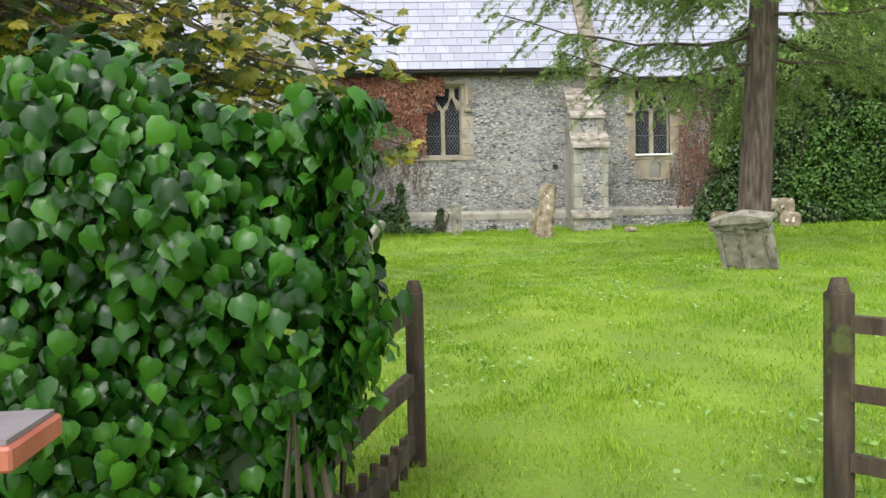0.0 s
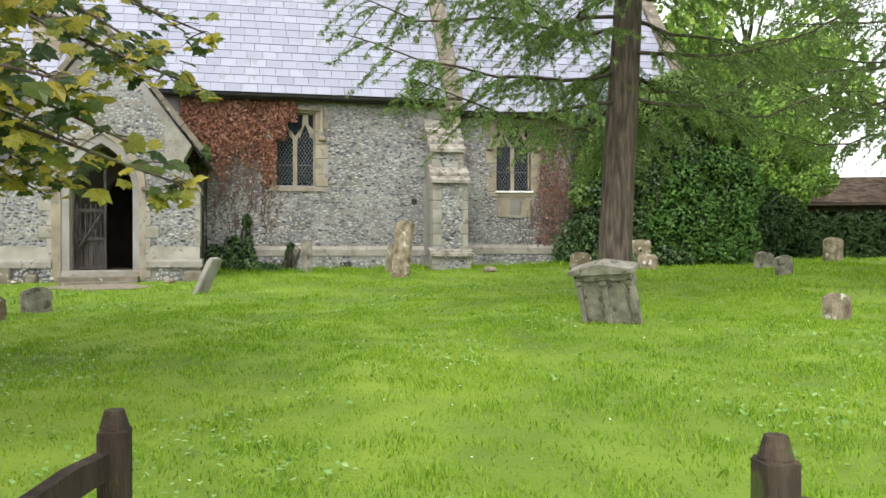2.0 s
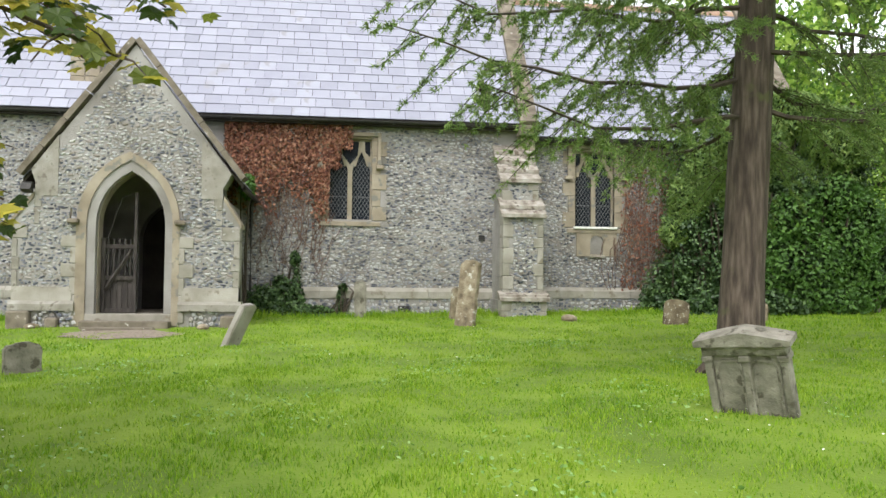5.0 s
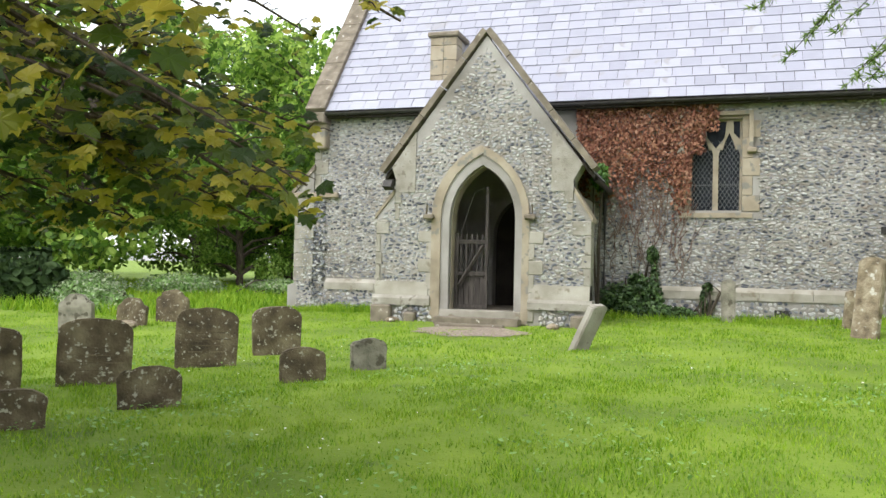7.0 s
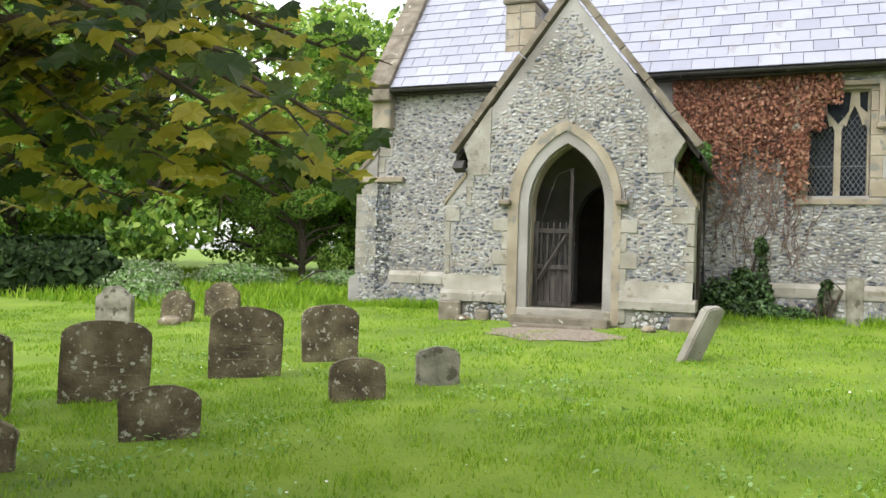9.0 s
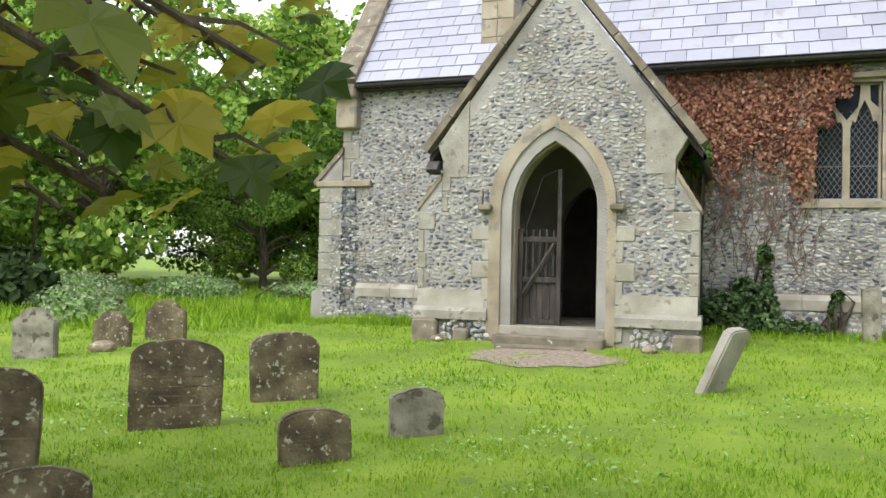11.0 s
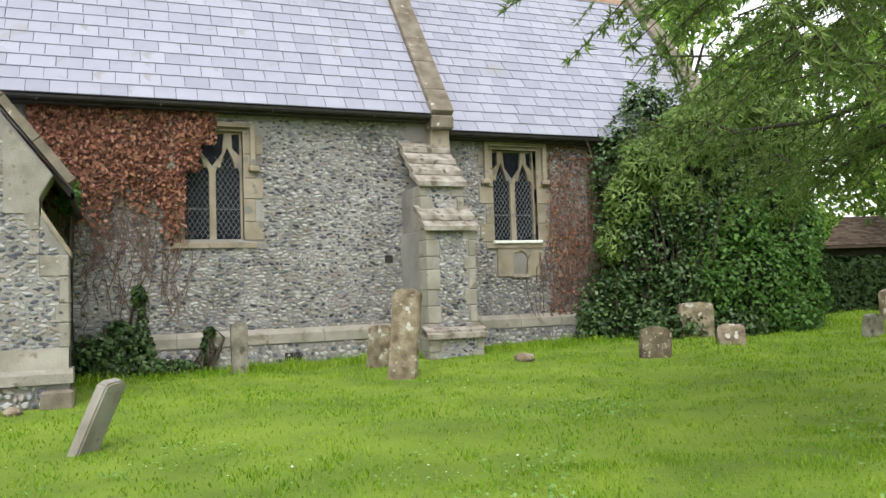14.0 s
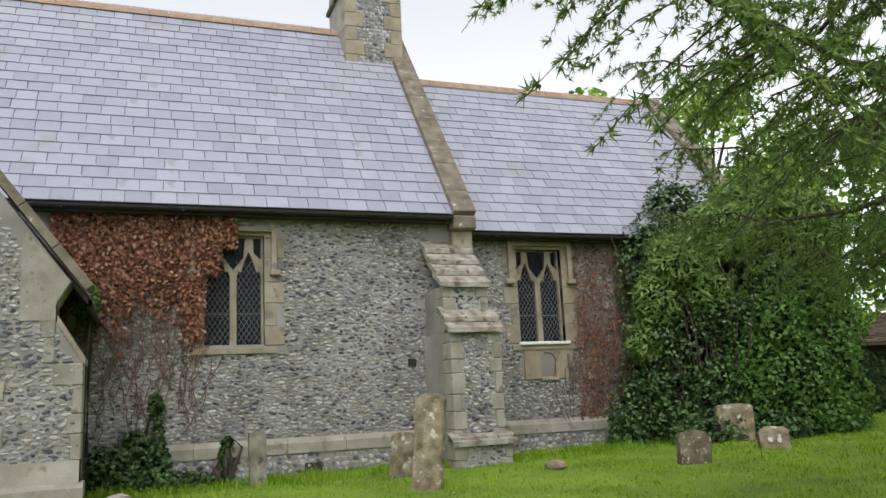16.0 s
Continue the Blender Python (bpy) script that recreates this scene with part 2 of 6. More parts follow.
def tube(bm, pts, radii, sides=6):
    """A tapered round limb through the points."""
    rings = []
    for i, p in enumerate(pts):
        p = Vector(p)
        d = Vector(pts[min(i + 1, len(pts) - 1)]) - Vector(pts[max(i - 1, 0)])
        q = d.to_track_quat("Z", "Y")
        rings.append([bm.verts.new(p + q @ Vector((math.cos(a) * radii[i], math.sin(a) * radii[i], 0))) for a in np.linspace(0, 2 * math.pi, sides, endpoint=False)])
    for r, s in zip(rings, rings[1:]):
        for i in range(sides):
            j = (i + 1) % sides
            bm.faces.new((r[i], r[j], s[j], s[i]))
    bm.faces.new(rings[-1])
    return bm


def scatter(name, shape, faces, places, axes, sizes, mat, parent=None, label="", smooth=False):
    """One mesh of many small pieces: shape (V,3) turned by axes (N,3,3), scaled and moved."""
    shape = np.array(shape, float)
    n, v = len(places), len(shape)
    sizes = np.asarray(sizes, float)
    if sizes.ndim == 1:
        sizes = sizes[:, None] * np.ones(3)
    verts = np.einsum("nij,nvj->nvi", axes, shape[None] * sizes[:, None, :]) + np.asarray(places)[:, None, :]
    lens = np.array([len(f) for f in faces])
    flat = np.array([i for f in faces for i in f])
    loops = (flat[None] + (np.arange(n) * v)[:, None]).ravel()
    starts = (np.concatenate([[0], np.cumsum(lens)[:-1]])[None] + (np.arange(n) * len(flat))[:, None]).ravel()
    me = bpy.data.meshes.new(name)
    me.vertices.add(n * v)
    me.vertices.foreach_set("co", verts.ravel())
    me.loops.add(len(loops))
    me.loops.foreach_set("vertex_index", loops)
    me.polygons.add(len(starts))
    me.polygons.foreach_set("loop_start", starts)
    me.update(calc_edges=True)
    me.polygons.foreach_set("use_smooth", np.full(len(starts), smooth))
    me.materials.append(mat)
    ob = new(name, me)
    ob.parent = parent
    return tagged(ob, label)


def facing(normals, rng, wobble=0.5):
    """Axes whose third column lies near the normals, spun at random."""
    n = np.asarray(normals, float) + rng.normal(0, wobble, (len(normals), 3))
    n /= np.linalg.norm(n, axis=1, keepdims=True) + 1e-9
    u = np.cross(n, rng.normal(0, 1, n.shape))
    u /= np.linalg.norm(u, axis=1, keepdims=True) + 1e-9
    return np.stack([u, np.cross(n, u), n], -1)


def hanging(normals, rng, wobble=0.35, down=(0, 0, -1)):
    """Axes for leaves that face the normals with their tips hanging."""
    n = np.asarray(normals, float) + rng.normal(0, wobble, (len(normals), 3))
    n /= np.linalg.norm(n, axis=1, keepdims=True) + 1e-9
    d = np.array(down) + rng.normal(0, wobble, n.shape)
    d -= n * (d * n).sum(1, keepdims=True)
    d /= np.linalg.norm(d, axis=1, keepdims=True) + 1e-9
    return np.stack([np.cross(d, n), d, n], -1)


LEAF = [(0, -0.5, 0), (0.28, -0.2, 0.06), (0.3, 0.15, 0.05), (0, 0.55, -0.05), (-0.3, 0.15, 0.05), (-0.28, -0.2, 0.06), (0, 0, -0.02)]
LEAF_F = [(0, 1, 6), (1, 2, 6), (2, 3, 6), (3, 4, 6), (4, 5, 6), (5, 0, 6)]
IVYLEAF = [(0, -0.38, 0), (0.22, -0.44, -0.02), (0.47, -0.22, -0.13), (0.44, 0.08, -0.14), (0.24, 0.32, -0.12), (0, 0.62, -0.28), (-0.24, 0.32, -0.12), (-0.44, 0.08, -0.14), (-0.47, -0.22, -0.13), (-0.22, -0.44, -0.02), (0, -0.05, 0.06)]
IVY_F = [(i, (i + 1) % 10, 10) for i in range(10)]
MAPLE = [(0, -0.42, 0), (0.14, -0.40, 0.02), (0.42, -0.44, -0.05), (0.42, -0.22, 0.03), (0.56, 0.04, -0.08), (0.40, 0.13, 0.04), (0.36, 0.36, -0.02), (0.2, 0.34, 0.04), (0, 0.62, -0.10),
         (-0.2, 0.34, 0.04), (-0.36, 0.36, -0.02), (-0.40, 0.13, 0.04), (-0.56, 0.04, -0.08), (-0.42, -0.22, 0.03), (-0.42, -0.44, -0.05), (-0.14, -0.40, 0.02), (0, -0.1, -0.03)]
MAPLE_F = [(i, (i + 1) % 16, 16) for i in range(16)]


def inside(px, pz, poly):
    """Which points of the xz plane lie inside the outline."""
    hit = np.zeros(len(px), bool)
    for (x0, z0), (x1, z1) in zip(poly, [*poly[1:], poly[0]]):
        c = (z0 > pz) != (z1 > pz)
        hit ^= c & (px < (x1 - x0) * (pz - z0) / (z1 - z0 + 1e-12) + x0)
    return hit


def flint_shape(rng):
    """A broken nodule with a domed face towards -y."""
    a = np.linspace(0, 2 * math.pi, 7, endpoint=False) + rng.uniform(-0.25, 0.25, 7)
    r = rng.uniform(0.8, 1.1, 7)
    rim = [(math.cos(t) * q * 0.5, 0.2, math.sin(t) * q * 0.5) for t, q in zip(a, r)]
    top = [(math.cos(t) * q * 0.33, -0.55 + rng.uniform(-0.15, 0.15), math.sin(t) * q * 0.33) for t, q in zip(a, r)]
    f = [(i, (i + 1) % 7, 7 + (i + 1) % 7, 7 + i) for i in range(7)] + [tuple(range(7, 14))]
    return rim + top, f


def flints(parent, poly, holes, y, rng, course=0.075, singles=0, near=None):
    """Courses of flints set in the mortar of a wall face: the nearest ones as parts, the rest as one."""
    xs, zs, ws, hs = [], [], [], []
    x0, x1 = min(p[0] for p in poly), max(p[0] for p in poly)
    z0, z1 = min(p[1] for p in poly), max(p[1] for p in poly)
    z = z0 + course / 2
    while z < z1:
        x = x0 + rng.uniform(0, 0.1)
        while x < x1:
            w = 0.05 + 0.12 * rng.uniform(0, 1) ** 1.5
            xs.append(x + w / 2), zs.append(z + rng.normal(0, 0.012)), ws.append(w), hs.append(course * rng.uniform(0.7, 1.2))
            x += w * 1.03 + 0.004
        z += course
    xs, zs, ws, hs = map(np.array, (xs, zs, ws, hs))
    ok = inside(xs, zs, poly)
    for h in holes:
        ok &= ~inside(xs, zs, h)
    xs, zs, ws, hs = xs[ok], zs[ok], ws[ok], hs[ok]
    turn = rng.normal(0, 0.24, len(xs))
    c, s, o, e = np.cos(turn), np.sin(turn), np.zeros(len(xs)), np.ones(len(xs))
    axes = np.stack([np.stack([c, o, -s], -1), np.stack([o, e, o], -1), np.stack([s, o, c], -1)], 1)
    kinds = rng.integers(0, 5, len(xs))
    alone = np.zeros(len(xs), bool)
    if singles:
        order = np.argsort((xs - near[0]) ** 2 + (zs - near[1]) ** 2)[:singles]
        alone[order] = True
    for k in range(5):
        shape, faces = flint_shape(rng)
        pick = (kinds == k) & ~alone
        if pick.any():
            ob = scatter("flintwork", shape, faces, np.stack([xs, np.full(len(xs), y), zs], -1)[pick], axes[pick], np.stack([ws, rng.uniform(0.02, 0.04, len(xs)), hs], -1)[pick], M_FLINT, parent)
            tagged(ob, "", "", "", "stuff")
        first = None
        for i in np.nonzero((kinds == k) & alone)[0]:
            if first is None:
                me = bpy.data.meshes.new("flint")
                me.from_pydata(shape, [], faces)
                me.materials.append(M_FLINT_ONE)
                first = me
            ob = new("flint", first)
            ob.parent = parent
            ob.location, ob.rotation_euler, ob.scale = (xs[i], y, zs[i]), (0, turn[i], 0), (ws[i], 0.03, hs[i])


M_FLINT_ONE = material("flint_single", FLINTS, 2, 0.45, 0.25, 12, obj=0.85)


# ---- ground ----
def build_ground():
    xs = np.concatenate([[-900, -300, -120, -60], np.arange(-30, 30.1, 0.5), [60, 120, 300, 900]])
    ys = np.concatenate([[-900, -300, -100, -40], np.arange(-12, 50.1, 0.5), [70, 120, 300, 900]])
    gx, gy = np.meshgrid(xs, ys)
    gz = ground_z(gx, gy)
    n = len(xs)
    faces = [(r * n + c, r * n + c + 1, (r + 1) * n + c + 1, (r + 1) * n + c) for r in range(len(ys) - 1) for c in range(n - 1)]
    ob = mesh_part("ground", np.stack([gx.ravel(), gy.ravel(), gz.ravel()], -1), faces, M_GROUND, None)
    tagged(ob, "mossy churchyard lawn rising gently to the church", "ground", "", "structure")
    ob.data.polygons.foreach_set("use_smooth", np.ones(len(faces), bool))


build_ground()

# ---- church: nave, chancel and porch ----
rng = np.random.default_rng(5)


def arc(cx, cz, r, a0, a1, n=8):
    return [(cx + r * math.cos(a), cz + r * math.sin(a)) for a in np.linspace(radians(a0), radians(a1), n)]


def pointed(x0, x1, z0, spring, apex, n=8):
    """Outline of a two-centred arch opening."""
    w, h = (x1 - x0) / 2, apex - spring
    r = (w * w + h * h) / (2 * w)
    mid = (x0 + x1) / 2
    top = math.degrees(math.asin(min(1, h / r)))
    right = arc(x1 - r, spring, r, 0, top, n)
    left = arc(x0 + r, spring, r, 180 - top, 180, n)
    return [(x0, z0), (x1, z0), *right[:-1], (mid, apex), *left[1:]]


def rect(x0, z0, x1, z1):
    return [(x0, z0), (x1, z0), (x1, z1), (x0, z1)]


W1 = (0.70, 1.70, 3.17, 5.02)    # nave window opening: left, right, sill, head
W2 = (6.62, 7.60, 3.13, 4.95)
NAVE_L, NAVE_R, CH_R = -7.75, 5.45, 12.7
EAVE, CH_EAVE, RIDGE, CH_RIDGE = 5.42, 5.22, 10.75, 9.72

# south nave wall with its window opening; the doorway into the church stands inside the porch
nave_poly = rect(NAVE_L, 0.5, NAVE_R, EAVE)
inner_door = pointed(-3.4, -2.4, 0.5, 2.6, 3.4)
wall_south = solid("wall_south", prism(bmesh.new(), nave_poly, [rect(W1[0], W1[2], W1[1], W1[3]), inner_door], WALL, WALL + 0.7), M_MORTAR, "knapped flint nave wall with pale mortar", "wall")
ch_poly = rect(NAVE_R, 0.5, CH_R, CH_EAVE)
wall_chancel = solid("wall_chancel", prism(bmesh.new(), ch_poly, [rect(W2[0], W2[2], W2[1], W2[3])], CHANCEL, CHANCEL + 0.65), M_MORTAR, "flint chancel wall with reddish creeper stems", "wall")


def gable(name, x, eave_y, eave_z, ridge_z, thick, low=0.5):
    back = 2 * RIDGE_Y - eave_y
    bm = yz_prism(bmesh.new(), [(eave_y, low), (back, low), (back, eave_z), (RIDGE_Y, ridge_z), (eave_y, eave_z)], x, x + thick)
    return solid(name, bm, M_MORTAR, "plain flint gable wall", "wall")


gable("wall_west", NAVE_L, WALL + 0.001, EAVE, RIDGE - 0.1, 0.6)
gable("wall_middle", NAVE_R - 0.6, WALL + 0.7, EAVE, RIDGE - 0.1, 0.55, 3.6)
gable("wall_east", CH_R - 0.6, CHANCEL + 0.003, CH_EAVE, CH_RIDGE - 0.1, 0.6)
bm = box(bmesh.new(), (NAVE_L, 2 * RIDGE_Y - WALL - 0.7, 0.5), (NAVE_R, 2 * RIDGE_Y - WALL, EAVE))
solid("wall_north", bm, M_MORTAR, "plain flint wall", "wall")
bm = box(bmesh.new(), (NAVE_L + 0.6, WALL + 0.7, 0.8), (NAVE_R - 0.6, 29, 1.05))
solid("floor_nave", bm, M_PALE, "worn stone church floor", "floor")


def flush(poly, holes, y, parent, n=0, near=None, course=0.075):
    flints(parent, poly, holes, y, rng, course, n, near)


flush(rect(NAVE_L + 0.12, 1.62, NAVE_R - 0.75, EAVE - 0.1), [rect(0.48, 3.02, 2.02, 5.14), rect(-4.6, 0, -1.2, 6)], WALL, wall_south, 120, (1.3, 2.4), 0.052)
flush(rect(NAVE_L + 0.3, 0.8, NAVE_R - 0.75, 1.34), [rect(-4.6, 0, -1.2, 6)], WALL - 0.07, wall_south, 0, None, 0.08)
flush(rect(NAVE_R + 0.1, 1.66, CH_R - 4.0, CH_EAVE - 0.1), [rect(6.42, 3.0, 7.86, 5.1), rect(6.6, 2.4, 7.7, 3.1)], CHANCEL, wall_chancel, 0, None, 0.053)
flush(rect(NAVE_R + 0.1, 0.8, CH_R - 4.0, 1.4), [], CHANCEL - 0.07, wall_chancel)


def stone(parent, lo, hi, mat=None, bevel=0.012, name="stone"):
    return part(name, box(bmesh.new(), lo, hi, bevel), mat or M_PALE, parent)


# plinth: foot wall, then a course of chamfered dressed stones
def plinth(parent, x0, x1, y, top, step):
    foot = box(bmesh.new(), (x0, y - 0.07, 0.5), (x1, y + 0.02, top - 0.25))
    part("footing", foot, M_MORTAR, parent)
    x = x0
    while x < x1 - 0.05:
        w = min(rng.uniform(0.5, 1.0), x1 - x)
        bm = yz_prism(bmesh.new(), [(y - 0.10, top - 0.25), (y + 0.02, top - 0.25), (y + 0.02, top), (y - 0.02, top), (y - 0.10, top - 0.09)], x + 0.004, x + w - 0.004)
        part("plinth_stone", bm, M_PALE, parent)
        x += w


plinth(wall_south, NAVE_L + 0.35, -4.95, WALL, 1.58, 0)
plinth(wall_south, -0.9, NAVE_R - 0.8, WALL, 1.62, 0)
plinth(wall_chancel, NAVE_R + 0.02, CH_R - 3.5, CHANCEL, 1.66, 0)
part("air_grille", box(bmesh.new(), (2.33, WALL - 0.085, 1.06), (2.62, WALL - 0.06, 1.20)), M_IRON, wall_south, "black iron air grille")
part("vent_hole", box(bmesh.new(), (4.2, WALL - 0.035, 2.72), (4.34, WALL - 0.01, 2.85)), M_IRON, wall_south)

# quoins of the nave's west corner
for i in range(11):
    w = 0.34 if i % 3 == 1 else 0.16
    if i > 5:
        stone(wall_south, (NAVE_L - 0.015, WALL - 0.022, 1.6 + i * 0.345), (NAVE_L + w, WALL + 0.3, 1.6 + i * 0.345 + 0.335), M_WASHED)


def buttress(name, x0, x1, y_wall, stages, top, label):
    """A stepped buttress: stages of (front y, side flare, top z), weathering stones between."""
    ob = thing(name, Matrix.Identity(4), label, "buttress", "", "structure")
    z = 0.5
    for i, (front, flare, z1, rise) in enumerate(stages):
        nxt = stages[i + 1][0] if i + 1 < len(stages) else y_wall
        part("buttress_stage", box(bmesh.new(), (x0 - flare, front, z), (x1 + flare, y_wall, z1), 0.01), M_MORTAR, ob)
        flints(ob, rect(x0 - flare + 0.15, max(z, 0.9), x1 + flare - 0.15, z1), [], front, rng, 0.055)
        k, zz = 0, max(z, 0.9)
        while zz < z1 - 0.04:
            h = min(rng.uniform(0.22, 0.36), z1 - zz)
            a, b = (0.22, 0.12) if k % 2 else (0.13, 0.22)
            stone(ob, (x0 - flare - 0.012, front - 0.02, zz), (x0 - flare + a, front + 0.35, zz + h - 0.008))
            stone(ob, (x1 + flare - b, front - 0.02, zz), (x1 + flare + 0.012, front + 0.35, zz + h - 0.008))
            zz += h
            k += 1
        steps = 4 if rise > 0.6 else 2
        for s in range(steps):
            ya, yb = front - 0.07 + (nxt - front) * s / steps, front + (nxt - front) * (s + 1) / steps + 0.1
            za, zb = z1 + rise * s / steps, z1 + rise * (s + 1) / steps
            bm = yz_prism(bmesh.new(), [(ya - 0.03, za - 0.03), (yb, zb - 0.03), (yb, zb + 0.07), (ya - 0.03, za + 0.05)], x0 - flare - 0.06, x1 + flare + 0.06)
            part("weathering_stone", bm, M_WEATHERED, ob)
        z = z1
    return ob


buttress("buttress", 4.52, 5.40, WALL, [(20.80, 0.05, 1.40, 0.12), (20.92, 0.0, 3.22, 0.38), (21.25, -0.04, 4.02, 0.95)], 5, "stepped flint and limestone buttress with sloping stone weatherings")
sw = thing("buttress", Matrix.Identity(4), "limestone corner buttress with a sloping stone offset", "buttress", "", "structure")
part("buttress_stage", prism(bmesh.new(), [(-8.38, 0.5), (NAVE_L, 0.5), (NAVE_L, 4.15), (-8.22, 3.58), (-8.22, 1.45), (-8.38, 1.38)], [], WALL - 0.06, WALL + 0.6), M_MORTAR, sw)
flints(sw, rect(-8.2, 0.95, NAVE_L + 0.3, 3.45), [], WALL - 0.06, rng, 0.055)
part("offset_stone", prism(bmesh.new(), [(-8.34, 3.48), (NAVE_L + 0.02, 4.12), (NAVE_L + 0.02, 4.24), (-8.36, 3.58)], [], WALL - 0.10, WALL + 0.66), M_COPING, sw)
part("string_course", box(bmesh.new(), (-8.3, WALL - 0.11, 3.46), (-7.12, WALL + 0.02, 3.58), 0.015), M_STONE, sw)
zq = 1.5
for i in range(6):
    stone(sw, (-8.235, WALL - 0.075, zq), (-7.95 + (0.22 if i % 2 else 0.0), WALL + 0.2, zq + 0.325), M_WASHED)
    zq += 0.33


# windows: square-headed frames with two cusped lights
def window(name, w, y, label):
    x0, x1, z0, z1 = w
    ob = thing(name, Matrix.Identity(4), label, "window", "", "structure")
    mid, half = (x0 + x1) / 2, 0.055
    # surround with long and short jamb stones
    z, k = z0 - 0.02, 0
    while z < z1 - 0.3:
        h = rng.uniform(0.3, 0.42)
        wide = 0.34 if k % 2 == 0 else 0.2
        zt = min(z + h, z1 + 0.06)
        stone(ob, (x0 - wide + 0.03, y - 0.02, z), (x0, y + 0.16, zt - 0.006), M_STONE, 0.008, "jamb_stone")
        stone(ob, (x1, y - 0.02, z), (x1 + wide, y + 0.16, zt - 0.006), M_STONE, 0.008, "jamb_stone")
        z, k = zt, k + 1
    stone(ob, (x0 - 0.2, y - 0.02, z), (x0, y + 0.16, z1 + 0.06), M_STONE, 0.006, "jamb_stone")
    stone(ob, (x1, y - 0.02, z), (x1 + 0.2, y + 0.16, z1 + 0.06), M_STONE, 0.006, "jamb_stone")
    bm = yz_prism(bmesh.new(), [(y - 0.05, z0 - 0.15), (y + 0.2, z0 - 0.15), (y + 0.2, z0), (y - 0.05, z0 - 0.06)], x0 - 0.2, x1 + 0.2)
    part("sill", bm, M_STONE, ob)
    # tracery plate with two cusped lights and three piercings
    s = z0 + (z1 - z0) * 0.62

    def light(a, b):
        m = (a + b) / 2
        q = (b - a) / 2
        return [(a, z0), (b, z0), (b, s), (b - q * 0.15, s + 0.10), (b - q * 0.38, s + 0.08), (m + q * 0.42, s + 0.24), (m, s + 0.44), (m - q * 0.42, s + 0.24), (a + q * 0.38, s + 0.08), (a + q * 0.15, s + 0.10), (a, s)]

    a0, a1, b0, b1 = x0 + 0.04, mid - half, mid + half, x1 - 0.04
    ma, mb = (a0 + a1) / 2, (b0 + b1) / 2
    t = z1 - 0.03
    pierce = [[(mid, s + 0.12), (mid + 0.17, s + 0.34), (mid + 0.20, t), (mid - 0.20, t), (mid - 0.17, s + 0.34)],
              [(a0, s + 0.30), (a0 + 0.12, s + 0.42), (a0 + 0.13, t), (a0, t)], [(b1, s + 0.30), (b1, t), (b1 - 0.13, t), (b1 - 0.12, s + 0.42)]]
    part("tracery", prism(bmesh.new(), rect(x0, z0, x1, z1), [light(a0, a1), light(b0, b1), *pierce], y + 0.10, y + 0.22), M_STONE, ob)
    part("lintel", box(bmesh.new(), (x0 - 0.2, y - 0.01, z1), (x1 + 0.2, y + 0.2, z1 + 0.06), 0.006), M_STONE, ob)
    hood = prism(bmesh.new(), [(x0 - 0.2, z1 - 0.62), (x0 - 0.12, z1 - 0.62), (x0 - 0.12, z1 + 0.06), (x1 + 0.12, z1 + 0.06), (x1 + 0.12, z1 - 0.62), (x1 + 0.2, z1 - 0.62), (x1 + 0.2, z1 + 0.14), (x0 - 0.2, z1 + 0.14)], [], y - 0.10, y - 0.004)
    part("hood_mould", hood, M_STONE, ob)
    for xx in (x0 - 0.18, x1 + 0.18):
        part("label_stop", box(bmesh.new(), (xx - 0.09, y - 0.12, z1 - 0.70), (xx + 0.09, y - 0.005, z1 - 0.60), 0.02), M_STONE, ob)
    pane = part("pane", box(bmesh.new(), (x0, y + 0.17, z0), (x1, y + 0.18, z1)), M_GLASS, ob, "dark leaded glass")
    bm = bmesh.new()
    for u0, u1 in ((a0, a1), (b0, b1)):
        for sgn in (1, -1):
            for i in range(-14, 26):
                # lead cames run diagonally across each light
                c = z0 + i * 0.13
                pts = []
                for u in np.linspace(u0, u1, 9):
                    zz = c + sgn * (u - u0) * 1.55
                    if z0 < zz < s + 0.3:
                        pts.append((u, y + 0.163, zz))
                if len(pts) > 1:
                    tube(bm, [pts[0], pts[-1]], [0.005, 0.005], 4)
        box(bm, (u0, y + 0.155, z0 + 0.52), (u1, y + 0.165, z0 + 0.535))
    part("lead_lattice", bm, M_LEAD, ob, "diamond lead lattice")
    return ob


window("window_1", W1, WALL, "two-light cusped stone window with diamond leaded glass")
window("window_2", W2, CHANCEL, "two-light stone window with white-stained sill")
part("sill_cap", box(bmesh.new(), (6.58, CHANCEL - 0.09, 3.07), (7.66, CHANCEL + 0.05, 3.13), 0.01), M_FLOWER, bpy.data.objects["window_2"], "white sill stained green")
niche = thing("wall_niche", Matrix.Identity(4), "small arched stone niche set below a window", "niche", "", "structure")
part("niche_panel", prism(bmesh.new(), rect(6.66, 2.42, 7.66, 2.98), [pointed(7.0, 7.32, 2.46, 2.76, 2.92)], CHANCEL - 0.03, CHANCEL + 0.02), M_STONE, niche)
part("niche_back", box(bmesh.new(), (6.95, CHANCEL + 0.001, 2.42), (7.36, CHANCEL + 0.01, 2.96)), M_GRAVE_TAN, niche)
part("niche_ledge", box(bmesh.new(), (6.98, CHANCEL - 0.07, 2.38), (7.36, CHANCEL, 2.44), 0.01), M_PALE, niche)

